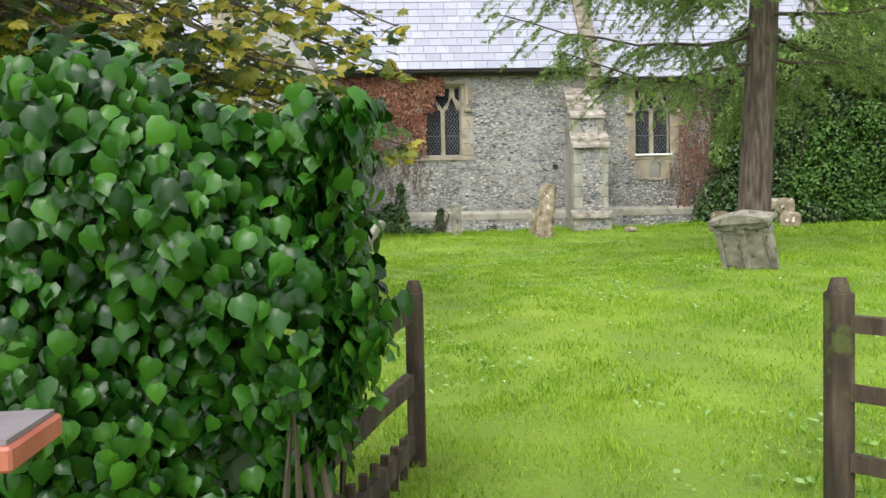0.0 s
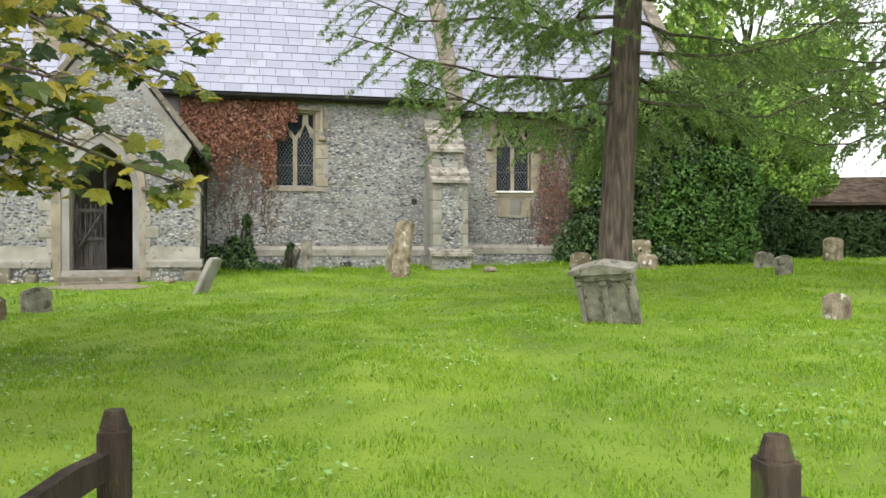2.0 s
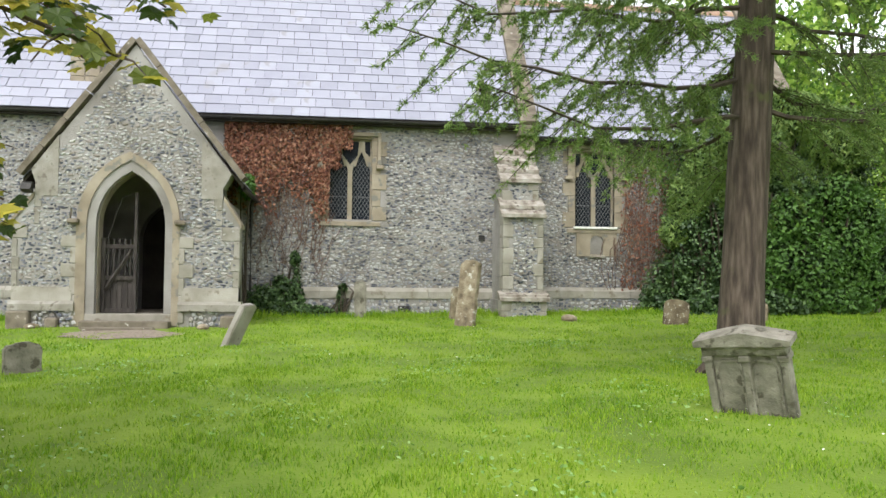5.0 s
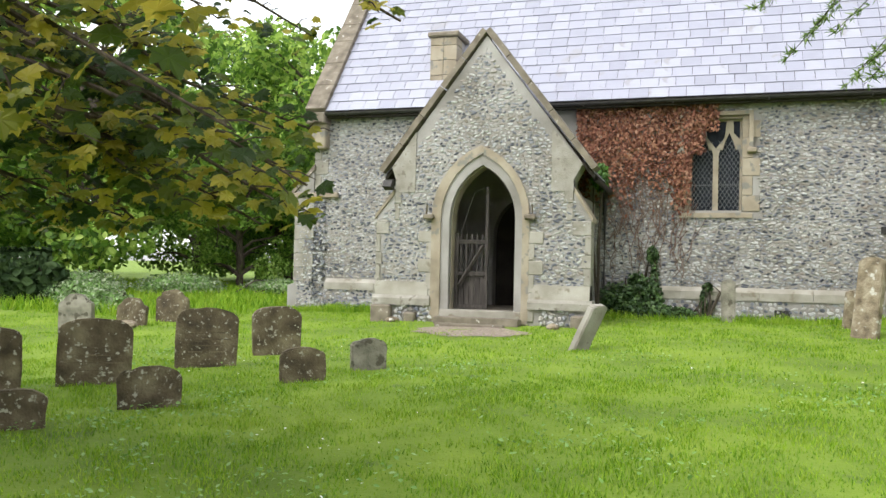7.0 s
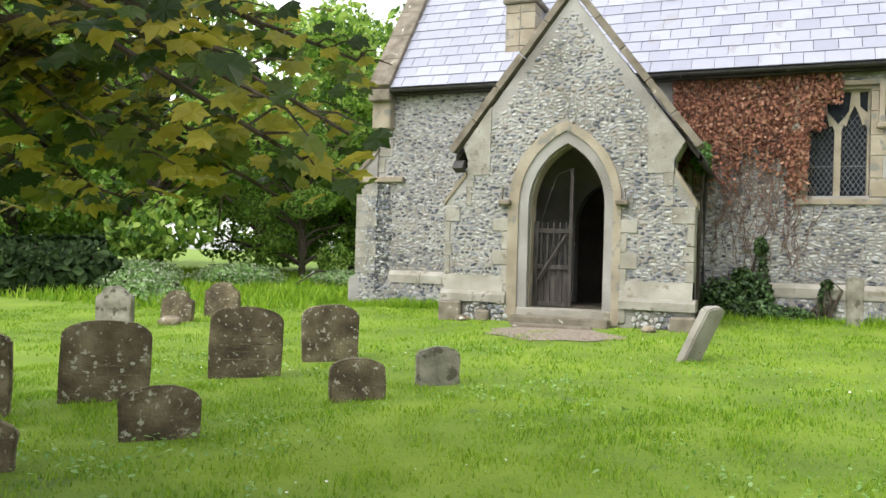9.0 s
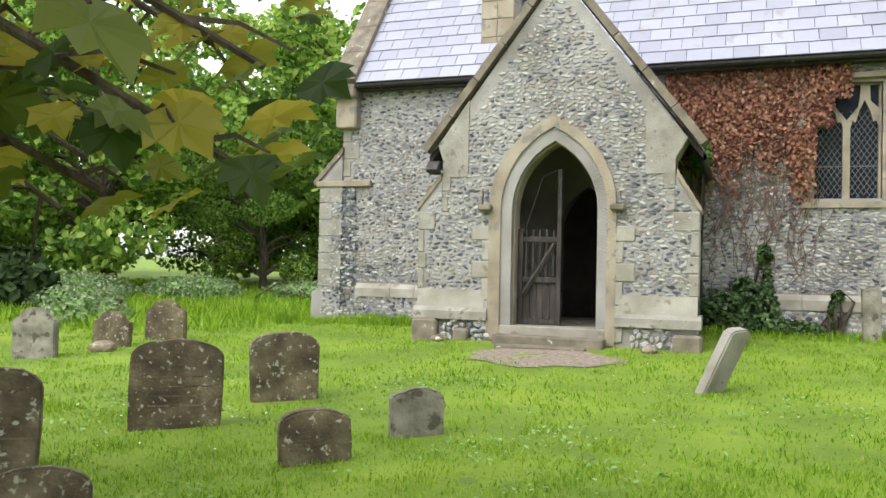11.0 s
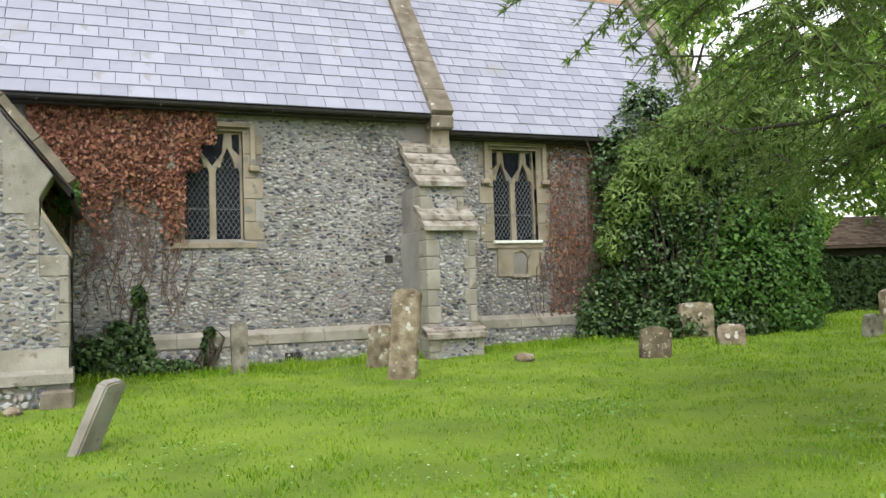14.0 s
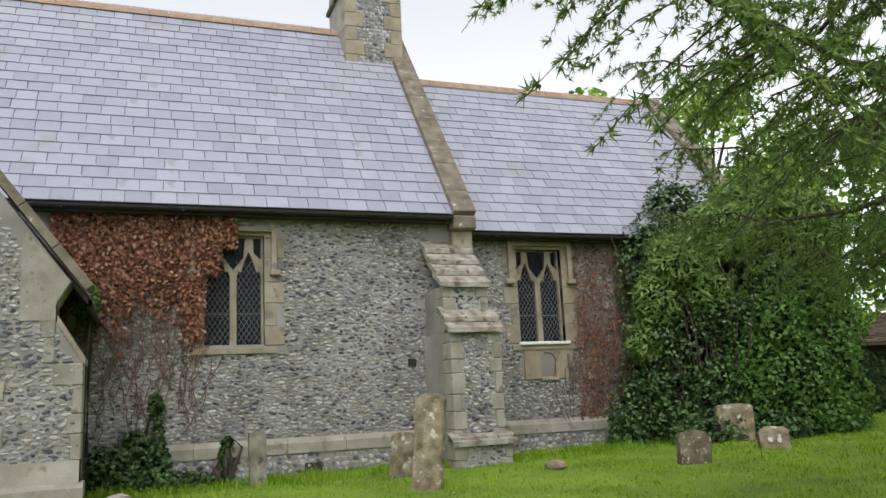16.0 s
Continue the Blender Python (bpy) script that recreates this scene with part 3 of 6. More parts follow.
# ---- roofs ----
def slope(name, x0, x1, y_eave, z_eave, y_top, z_top, label):
    """A roof slab; slates lie on it in courses."""
    d = Vector((0, y_top - y_eave, z_top - z_eave)).normalized()
    n = Vector((0, -d.z, d.y))
    a, b = Vector((0, y_eave, z_eave)), Vector((0, y_top, z_top))
    q = [(a - n * 0.09), (b - n * 0.09), b, a]
    ob = solid(name, yz_prism(bmesh.new(), [(p.y, p.z) for p in q], x0, x1), M_DARKWOOD, label, "roof")
    return ob, a, d, n, (b - a).length


def slates(roof, x0, x1, a, d, n, length, gauge, single_box=None):
    places, widths, rots = [], [], []
    row = 0
    s = 0.0
    while s < length - 0.1:
        x = x0 - (0.19 if row % 2 else 0.0) - rng.uniform(0, 0.04)
        while x < x1:
            w = rng.choice((0.34, 0.37, 0.40))
            lo, hi = max(x, x0), min(x + w, x1)
            if hi - lo > 0.06:
                places.append(((lo + hi) / 2, s, hi - lo))
            x += w
        row += 1
        s += gauge
    tilt = math.atan2(d.z, d.y)
    me = bpy.data.meshes.new("slate")
    sh = [(-0.5, 0, 0.002), (0.5, 0, 0.002), (0.5, 1, 0.0), (-0.5, 1, 0.0), (-0.5, 0, 0.024), (0.5, 0, 0.024), (0.5, 1, 0.003), (-0.5, 1, 0.003)]
    fs = [(4, 5, 6, 7), (0, 4, 7, 3), (1, 2, 6, 5), (0, 1, 5, 4), (2, 3, 7, 6)]
    me.from_pydata(sh, [], fs)
    me.materials.append(M_SLATE)
    P, A, S = [], [], []
    count = 0
    for x, s, w in places:
        pos = a + d * (s - 0.03) + n * (0.004 + rng.uniform(0, 0.004)) + Vector((x, 0, 0))
        size = (w - rng.uniform(0.007, 0.014), gauge * 1.18, 1)
        m = Euler((tilt + rng.normal(0, 0.004), 0, rng.normal(0, 0.006))).to_matrix()
        if single_box and single_box[0] < x < single_box[1] and s < single_box[2] and count < 300:
            ob = new("slate", me)
            ob.parent = roof
            ob.matrix_world = Matrix.LocRotScale(pos, m.to_quaternion(), size)
            count += 1
        else:
            P.append(pos), A.append(np.array(m)), S.append(size)
    tagged(scatter("slating", sh, fs, np.array(P), np.array(A), np.array(S), M_SLATE_ALL, roof), "", "", "", "stuff")


OV = 0.28
k = (RIDGE - EAVE) / (RIDGE_Y - WALL)
nave_roof = slope("roof_nave", NAVE_L + 0.25, NAVE_R - 0.3, WALL - OV, EAVE + 0.04, RIDGE_Y, RIDGE, "steep nave roof of grey-blue slates")
k2 = (CH_RIDGE - CH_EAVE) / (RIDGE_Y - CHANCEL)
ch_roof = slope("roof_chancel", NAVE_R - 0.02, CH_R - 0.3, CHANCEL - OV, CH_EAVE + 0.03, RIDGE_Y, CH_RIDGE, "steep chancel roof of grey-blue slates")
for nm, x0, x1, ye, ze, zr in (("roof_north", NAVE_L + 0.25, NAVE_R - 0.3, WALL, EAVE, RIDGE), ("roof_north", NAVE_R, CH_R - 0.3, CHANCEL, CH_EAVE, CH_RIDGE)):
    bm = yz_prism(bmesh.new(), [(RIDGE_Y, zr - 0.004), (2 * RIDGE_Y - ye, ze), (2 * RIDGE_Y - ye, ze - 0.1), (RIDGE_Y, zr - 0.12)], x0, x1)
    solid(nm, bm, M_SLATE_ALL, "plain slate roof slope", "roof")
slates(nave_roof[0], NAVE_L + 0.3, NAVE_R - 0.33, *nave_roof[1:], 0.31, (-1.5, 4.8, 4.0))
slates(ch_roof[0], NAVE_R + 0.02, CH_R - 0.33, *ch_roof[1:], 0.31)


def ridge_tiles(x0, x1, z):
    ob = thing("ridge_tiles", Matrix.Identity(4), "orange terracotta ridge tiles along the roof", "ridge", "", "structure")
    x = x0
    while x < x1:
        bm = yz_prism(bmesh.new(), [(RIDGE_Y - 0.16, z - 0.13), (RIDGE_Y - 0.03, z + 0.06), (RIDGE_Y + 0.03, z + 0.06), (RIDGE_Y + 0.16, z - 0.13), (RIDGE_Y, z + 0.0)], x + 0.005, min(x + 0.45, x1) - 0.005)
        part("ridge_tile", bm, M_TERRACOTTA, ob)
        x += 0.45


ridge_tiles(NAVE_L + 0.3, NAVE_R - 1.3, RIDGE)
ridge_tiles(NAVE_R + 0.3, CH_R - 0.3, CH_RIDGE)


def coping(name, x0, x1, ye, ze, yr, zr, label):
    """Sloping gable stones, one by one, with a kneeler at the foot."""
    ob = thing(name, Matrix.Identity(4), label, "coping", "", "structure")
    d = Vector((0, yr - ye, zr - ze))
    L = d.length
    d.normalize()
    n = Vector((0, -d.z, d.y))
    s = 0.0
    while s < L:
        e = min(s + rng.uniform(0.6, 0.9), L)
        a, b = Vector((0, ye, ze)) + d * (s + 0.005), Vector((0, ye, ze)) + d * e
        q = [a - n * 0.12, b - n * 0.12, b + n * 0.10, a + n * 0.10]
        bm = yz_prism(bmesh.new(), [(p.y, p.z) for p in q], x0, x1)
        bmesh.ops.bevel(bm, geom=bm.edges[:], offset=0.012, segments=1, affect="EDGES")
        part("coping_stone", bm, M_COPING, ob)
        s = e
    part("kneeler", box(bmesh.new(), (x0, ye - 0.05, ze - 0.28), (x1, ye + 0.45, ze - 0.02), 0.03), M_COPING, ob)
    part("kneeler_corbel", box(bmesh.new(), (x0 + 0.03, ye + 0.1, ze - 0.85), (x1 - 0.03, ye + 0.5, ze - 0.25), 0.03), M_STONE, ob)
    return ob


coping("gable_coping", NAVE_R - 0.38, NAVE_R + 0.06, WALL - 0.32, EAVE + 0.02, RIDGE_Y, RIDGE + 0.08, "lichened stone coping of the nave's east gable")
coping("gable_coping", NAVE_L - 0.12, NAVE_L + 0.38, WALL - 0.32, EAVE + 0.02, RIDGE_Y, RIDGE + 0.08, "lichened stone coping of the nave's west gable")
coping("gable_coping", CH_R - 0.36, CH_R + 0.08, CHANCEL - 0.3, CH_EAVE + 0.02, RIDGE_Y, CH_RIDGE + 0.08, "lichened stone coping of the chancel gable")


def gutter(name, x0, x1, y, z):
    ob = thing(name, Matrix.Identity(4), "black iron eaves gutter below the slates", "gutter", "", "structure")
    prof = [(y + 0.065 * math.cos(a), z + 0.065 * math.sin(a)) for a in np.linspace(math.pi, 2 * math.pi, 7)]
    prof += [(y + 0.05 * math.cos(a), z + 0.05 * math.sin(a)) for a in np.linspace(2 * math.pi, math.pi, 7)]
    part("trough", yz_prism(bmesh.new(), prof, x0, x1), M_IRON, ob)
    part("fascia", box(bmesh.new(), (x0, y + 0.07, z - 0.10), (x1, y + 0.10, z + 0.04)), M_DARKWOOD, ob)
    part("soffit", box(bmesh.new(), (x0, y + 0.105, z - 0.09), (x1, y + 0.30, z - 0.06)), M_DARKWOOD, ob)
    for x in np.arange(x0 + 0.5, x1, 1.8):
        part("bracket", box(bmesh.new(), (x, y - 0.07, z - 0.075), (x + 0.03, y + 0.07, z - 0.05)), M_IRON, ob)


gutter("gutter_nave", NAVE_L + 0.4, NAVE_R - 0.4, WALL - OV - 0.07, EAVE - 0.03)
gutter("gutter_chancel", NAVE_R + 0.08, CH_R - 0.4, CHANCEL - OV - 0.07, CH_EAVE - 0.04)


def stack(name, x0, x1, y0, y1, z0, z1, cap, label):
    """A square flint stack with stone quoins and a cap."""
    ob = thing(name, Matrix.Identity(4), label, "stack", "", "structure")
    part("shaft", box(bmesh.new(), (x0, y0, z0), (x1, y1, z1)), M_MORTAR, ob)
    flints(ob, rect(x0 + 0.1, z0, x1 - 0.1, z1), [], y0, rng, 0.085)
    z, i = z0, 0
    while z < z1 - 0.05:
        h = min(0.34, z1 - z)
        w = min(0.42 if i % 2 else 0.26, (x1 - x0) / 2)
        w = (x1 - x0) / 2 - 0.002 if x1 - x0 < 0.7 else w
        stone(ob, (x0 - 0.015, y0 - 0.03, z), (x0 + w, y0 + 0.4, z + h - 0.006), M_STONE)
        stone(ob, (x1 - w, y0 - 0.03, z), (x1 + 0.015, y0 + 0.4, z + h - 0.006), M_STONE)
        z, i = z + h, i + 1
    for c in cap:
        part("string_course", box(bmesh.new(), (x0 - 0.08, y0 - 0.09, c), (x1 + 0.08, y1 + 0.08, c + 0.12), 0.03), M_COPING, ob)
    return ob


stack("bell_turret", 3.98, 5.30, 25.2, 26.8, 9.55, 12.6, [9.5, 11.55, 12.6], "flint and stone bell turret astride the roof ridge")
stack("chimney", -5.02, -4.42, 22.5, 23.3, 5.6, 7.15, [7.15], "low flint chimney with a stone cap behind the porch")

# ---- porch ----
PX0, PX1, PAPX = -4.97, -0.90, -2.87
porch_poly = [(PX0, 0.5), (PX1, 0.5), (PX1, 2.80), (-1.22, 3.30), (-1.22, 3.50), (-1.06, 3.78), (PAPX, 6.20), (-4.68, 3.78), (-4.60, 3.55), (-4.60, 3.30), (PX0, 2.85)]
opening = pointed(-3.52, -2.27, 0.5, 2.80, 3.80)
wall_porch = solid("wall_porch", prism(bmesh.new(), porch_poly, [opening], PORCH, PORCH + 0.45), M_MORTAR, "flint porch gable with dressed stone quoins", "wall")
ring = pointed(-3.88, -1.98, 0.5, 2.80, 4.18)
fp = [(-4.90, 1.60), (-0.98, 1.60), (-0.98, 2.78), (-1.26, 3.18), (-1.26, 3.5), (-1.30, 3.75), (PAPX, 6.0), (-4.45, 3.75), (-4.55, 3.5), (-4.55, 3.2), (-4.90, 2.82)]
flints(wall_porch, fp, [ring], PORCH, rng, 0.053, 180, (-1.6, 2.3))
for x0, x1 in ((-4.22, -3.85), (-1.85, -1.2)):
    flints(wall_porch, rect(x0, 0.9, x1, 1.3), [], PORCH - 0.03, rng, 0.09)
# corner quoins, long and short
z = 1.62
for i in range(8):
    h = (0.31, 0.24, 0.34, 0.27)[i % 4]
    w = (0.13, 0.17, 0.12, 0.34)[i % 4]
    if z + h < 3.55:
        right = -0.888 if z + h < 2.82 else -1.215
        left = PX0 - 0.012 if z + h < 2.87 else -4.612
        stone(wall_porch, (right - w, PORCH - 0.018, z), (right, PORCH + 0.3, z + h - 0.007), M_WASHED)
        stone(wall_porch, (left, PORCH - 0.018, z), (left + w * 0.8, PORCH + 0.3, z + h - 0.007), M_WASHED)
    z += h
part("shoulder_stone", prism(bmesh.new(), [(-1.62, 3.30), (-1.22, 3.30), (-1.22, 3.52), (-1.07, 3.78), (-1.62, 4.45)], [], PORCH - 0.022, PORCH + 0.2), M_WASHED, wall_porch)
part("shoulder_stone", prism(bmesh.new(), [(-4.2, 3.30), (-4.2, 4.45), (-4.68, 3.78), (-4.60, 3.55), (-4.60, 3.30)], [], PORCH - 0.022, PORCH + 0.2), M_WASHED, wall_porch)
# chamfered offsets on the corner buttresses
for s, xe, xi, zl, zh in ((1, PX1 + 0.03, -1.20, 2.80, 3.32), (-1, PX0 - 0.03, -4.62, 2.85, 3.32)):
    part("offset_stone", prism(bmesh.new(), [(xe, zl - 0.05), (xe, zl + 0.03), (xi, zh + 0.05), (xi, zh - 0.05)], [], PORCH - 0.03, PORCH + 0.5), M_STONE, wall_porch)
# base courses
for x0, x1 in ((PX0 - 0.04, -3.86), (-2.0, PX1 + 0.05)):
    bm = yz_prism(bmesh.new(), [(PORCH - 0.05, 1.36), (PORCH + 0.3, 1.36), (PORCH + 0.3, 1.62), (PORCH - 0.02, 1.62)], x0 + 0.05, x1 - 0.05)
    part("base_course", bm, M_PALE, wall_porch)
    bm = yz_prism(bmesh.new(), [(PORCH - 0.09, 1.18), (PORCH + 0.3, 1.18), (PORCH + 0.3, 1.36), (PORCH - 0.05, 1.36), (PORCH - 0.09, 1.30)], x0, x1)
    part("base_course", bm, M_WASHED, wall_porch)
for x0, x1, top in ((PX0 - 0.05, -4.62, 1.175), (-4.35, -4.12, 1.05), (-1.22, PX1 + 0.06, 1.10)):
    stone(wall_porch, (x0, PORCH - 0.14, 0.7), (x1, PORCH + 0.3, top), M_COPING, 0.03)
flints(wall_porch, rect(-4.6, 0.85, -3.9, 1.17), [rect(-4.35, 0.8, -4.12, 1.05)], PORCH - 0.05, rng, 0.07)

# pointed doorway: three orders stepping back, and a hood mould with stops
doorway = thing("door_1", Matrix.Identity(4), "pointed stone porch doorway with hood mould and half-open timber gates", "doorway", "", "structure")
part("outer_order", prism(bmesh.new(), pointed(-3.86, -2.0, 0.9, 2.82, 4.16), [pointed(-3.68, -2.13, 0.901, 2.81, 4.0)], PORCH - 0.035, PORCH + 0.12), M_STONE, doorway)
part("middle_order", prism(bmesh.new(), pointed(-3.685, -2.125, 0.9, 2.81, 4.005), [pointed(-3.58, -2.22, 0.901, 2.80, 3.88)], PORCH + 0.05, PORCH + 0.25), M_STONE, doorway)
part("inner_order", prism(bmesh.new(), pointed(-3.585, -2.215, 0.9, 2.80, 3.885), [pointed(-3.50, -2.29, 0.901, 2.80, 3.78)], PORCH + 0.14, PORCH + 0.40), M_STONE, doorway)
hoodring = pointed(-3.95, -1.93, 2.86, 2.86, 4.30, 10)
hoodin = pointed(-3.83, -2.05, 2.86, 2.86, 4.13, 10)
part("hood_mould", prism(bmesh.new(), hoodring[1:] + [hoodring[0]] + [hoodin[0]] + hoodin[:0:-1], [], PORCH - 0.12, PORCH - 0.03), M_STONE, doorway)
for x in (-3.9, -1.98):
    part("label_stop", box(bmesh.new(), (x - 0.10, PORCH - 0.15, 2.79), (x + 0.10, PORCH - 0.02, 2.88), 0.02), M_COPING, doorway)
# jamb stones of unequal height beside the door
z = 0.95
for i in range(7):
    h = (0.30, 0.22, 0.33, 0.26)[i % 4]
    w = (0.10, 0.26)[i % 2]
    if z + h < 2.78:
        stone(wall_porch, (-3.86 - w, PORCH - 0.028, z), (-3.84, PORCH + 0.2, z + h - 0.006))
        stone(wall_porch, (-2.02, PORCH - 0.028, z), (-2.0 + w, PORCH + 0.2, z + h - 0.006))
    z += h
part("threshold", box(bmesh.new(), (-3.68, PORCH - 0.03, 0.9), (-2.12, PORCH + 0.4, 1.12), 0.01), M_PALE, doorway)
part("step", box(bmesh.new(), (-3.70, PORCH - 0.30, 0.8), (-2.12, PORCH - 0.03, 1.00), 0.015), M_COPING, doorway, "worn stone step")
part("step", box(bmesh.new(), (-3.55, PORCH - 0.68, 0.7), (-2.3, PORCH - 0.5, 0.91), 0.02), M_COPING, doorway)


def porch_gate(m, label, xw):
    """A braced plank gate with spindles above the lower boards and a wire frame over them."""
    ob = thing("porch_gate", m, label, "gate", "porch gates")
    part("hanging_stile", box(bmesh.new(), (0, -0.03, 0), (0.07, 0.03, 1.42), 0.006), M_GATE, ob)
    part("meeting_stile", box(bmesh.new(), (xw - 0.06, -0.03, 0), (xw, 0.03, 2.30), 0.006), M_GATE, ob)
    for zz in (0.0, 0.62, 1.22):
        part("rail", box(bmesh.new(), (0.07, -0.022, zz), (xw - 0.06, 0.022, zz + 0.08), 0.005), M_GATE, ob)
    nb = 5
    for i in range(nb):
        w = (xw - 0.13) / nb
        part("board", box(bmesh.new(), (0.07 + i * w + 0.004, 0.024, 0.02), (0.07 + (i + 1) * w - 0.004, 0.042, 0.68)), M_GATE, ob)
        part("spindle", box(bmesh.new(), (0.09 + i * w + 0.01, -0.01, 0.70), (0.12 + i * w + 0.01, 0.02, 1.40), 0.008), M_GATE, ob)
    b = bmesh.new()
    tube(b, [(0.09, -0.035, 0.45), (xw - 0.09, -0.035, 1.20)], [0.035, 0.035], 4)
    part("brace", b, M_GATE, ob)
    b = bmesh.new()
    tube(b, [(0.1, 0, 1.42), (0.35, 0, 2.2), (xw - 0.03, 0, 2.3)], [0.008, 0.008, 0.008], 5)
    part("stay_rod", b, M_IRON, ob)
    return ob


porch_gate(pose(-3.49, PORCH + 0.32, 1.13, 0, 0, 3), "closed leaf of a weathered plank porch gate", 0.64)
porch_gate(pose(-2.30, PORCH + 0.34, 1.13, 0, 0, 84), "open leaf of a weathered plank porch gate", 0.60)

# porch sides, floor and roof
for nm, x0, x1 in (("wall_porch_west", -4.62, -4.2), ("wall_porch_east", -1.6, -1.2)):
    ob = solid(nm, box(bmesh.new(), (x0, PORCH + 0.45, 0.5), (x1, WALL, 3.3)), M_MORTAR, "flint side wall of the porch", "wall")
solid("floor_porch", box(bmesh.new(), (-4.2, PORCH + 0.45, 0.6), (-1.6, WALL, 1.1)), M_COPING, "dark worn porch floor", "floor")
part("bench", box(bmesh.new(), (-4.2, PORCH + 0.6, 1.1), (-3.8, WALL - 0.1, 1.5), 0.01), M_DARKWOOD, bpy.data.objects["wall_porch_west"])
part("inner_door", box(bmesh.new(), (-3.4, WALL + 0.3, 1.0), (-2.4, WALL + 0.36, 3.4)), M_DARKWOOD, wall_south, "closed dark church door")


def porch_roof(side):
    sx = 1 if side > 0 else -1
    edge, top = (PAPX + sx * 2.0, 3.62), (PAPX, 6.10)
    poly = [edge, top, (top[0], top[1] - 0.12), (edge[0], edge[1] - 0.10)]
    bm = prism(bmesh.new(), poly, [], PORCH + 0.12, WALL + 2.2)
    ob = solid("roof_porch", bm, M_DARKWOOD, "slated porch roof slope", "roof")
    d = Vector((top[0] - edge[0], 0, top[1] - edge[1]))
    L = d.length
    d.normalize()
    n = Vector((sx * abs(d.z), 0, abs(d.x)))
    sh = [(-0.5, 0, 0.004), (0.5, 0, 0.004), (0.5, 1, 0), (-0.5, 1, 0), (-0.5, 0, 0.018), (0.5, 0, 0.018), (0.5, 1, 0.003), (-0.5, 1, 0.003)]
    fs = [(4, 5, 6, 7), (0, 4, 7, 3), (1, 2, 6, 5), (0, 1, 5, 4), (2, 3, 7, 6)]
    P, A, S = [], [], []
    axes = np.stack([np.array(d.cross(n)), np.array(d), np.array(n)], -1)
    for r in range(int(L / 0.3)):
        for c in range(13):
            y = PORCH + 0.3 + c * 0.40 + (0.2 if r % 2 else 0)
            P.append((edge[0] + d.x * r * 0.3 + n.x * 0.006, y, edge[1] + d.z * r * 0.3 + n.z * 0.006))
            A.append(axes)
            S.append((0.394, 0.36, 1))
    tagged(scatter("slating", sh, fs, np.array(P), np.array(A), np.array(S), M_SLATE_ALL, ob), "", "", "", "stuff")
    b = bmesh.new()
    tube(b, [(edge[0], PORCH + 0.2, edge[1] - 0.08), (edge[0], WALL, edge[1] - 0.08)], [0.05, 0.05], 8)
    part("porch_gutter", b, M_IRON, ob)


porch_roof(1)
porch_roof(-1)
cop = thing("porch_coping", Matrix.Identity(4), "weathered stone coping on the porch gable", "coping", "", "structure")
for sx in (1, -1):
    a, b = Vector((PAPX + sx * 2.0, 3.68)), Vector((PAPX, 6.28))
    for i in range(5):
        p, q = a.lerp(b, i / 5 + 0.002), a.lerp(b, (i + 1) / 5 - 0.002)
        d = (b - a).normalized()
        n = Vector((-d.y, d.x)) * (-sx)
        bm = prism(bmesh.new(), [tuple(p - n * 0.02), tuple(q - n * 0.02), tuple(q + n * 0.09), tuple(p + n * 0.09)], [], PORCH - 0.07, PORCH + 0.42)
        part("coping_stone", bm, M_COPING, cop)

# downpipe in the angle of porch and nave
pipe = thing("downpipe", Matrix.Identity(4), "dark iron downpipe in the corner by the porch", "pipe", "", "structure")
b = bmesh.new()
tube(b, [(-0.98, WALL - 0.10, 1.05), (-0.98, WALL - 0.10, 3.4), (-0.92, WALL - 0.25, 3.6)], [0.045, 0.045, 0.045], 8)
part("pipe", b, M_IRON, pipe)
lamp = thing("wall_lamp", pose(-4.72, PORCH - 0.02, 3.42), "small black hooded lamp on the porch corner", "lamp")
part("hood", yz_prism(bmesh.new(), [(0, -0.08), (0, 0.13), (-0.10, 0.10), (-0.18, -0.02)], -0.09, 0.09), M_IRON, lamp)

# trodden patch before the step
a = np.linspace(0, 2 * math.pi, 40, endpoint=False)
rr = 1 + 0.12 * np.sin(3 * a + 1) + 0.08 * np.sin(7 * a)
vx, vy = -2.75 + 0.95 * rr * np.cos(a), 18.0 + 0.85 * rr * np.sin(a)
ob = mesh_part("gravel_patch", [(x, y, ground_z(x, y) + 0.012) for x, y in zip(vx, vy)], [tuple(range(40))], M_DIRT, None)
tagged(ob, "bare trodden gravel patch before the porch step", "path", "", "structure")


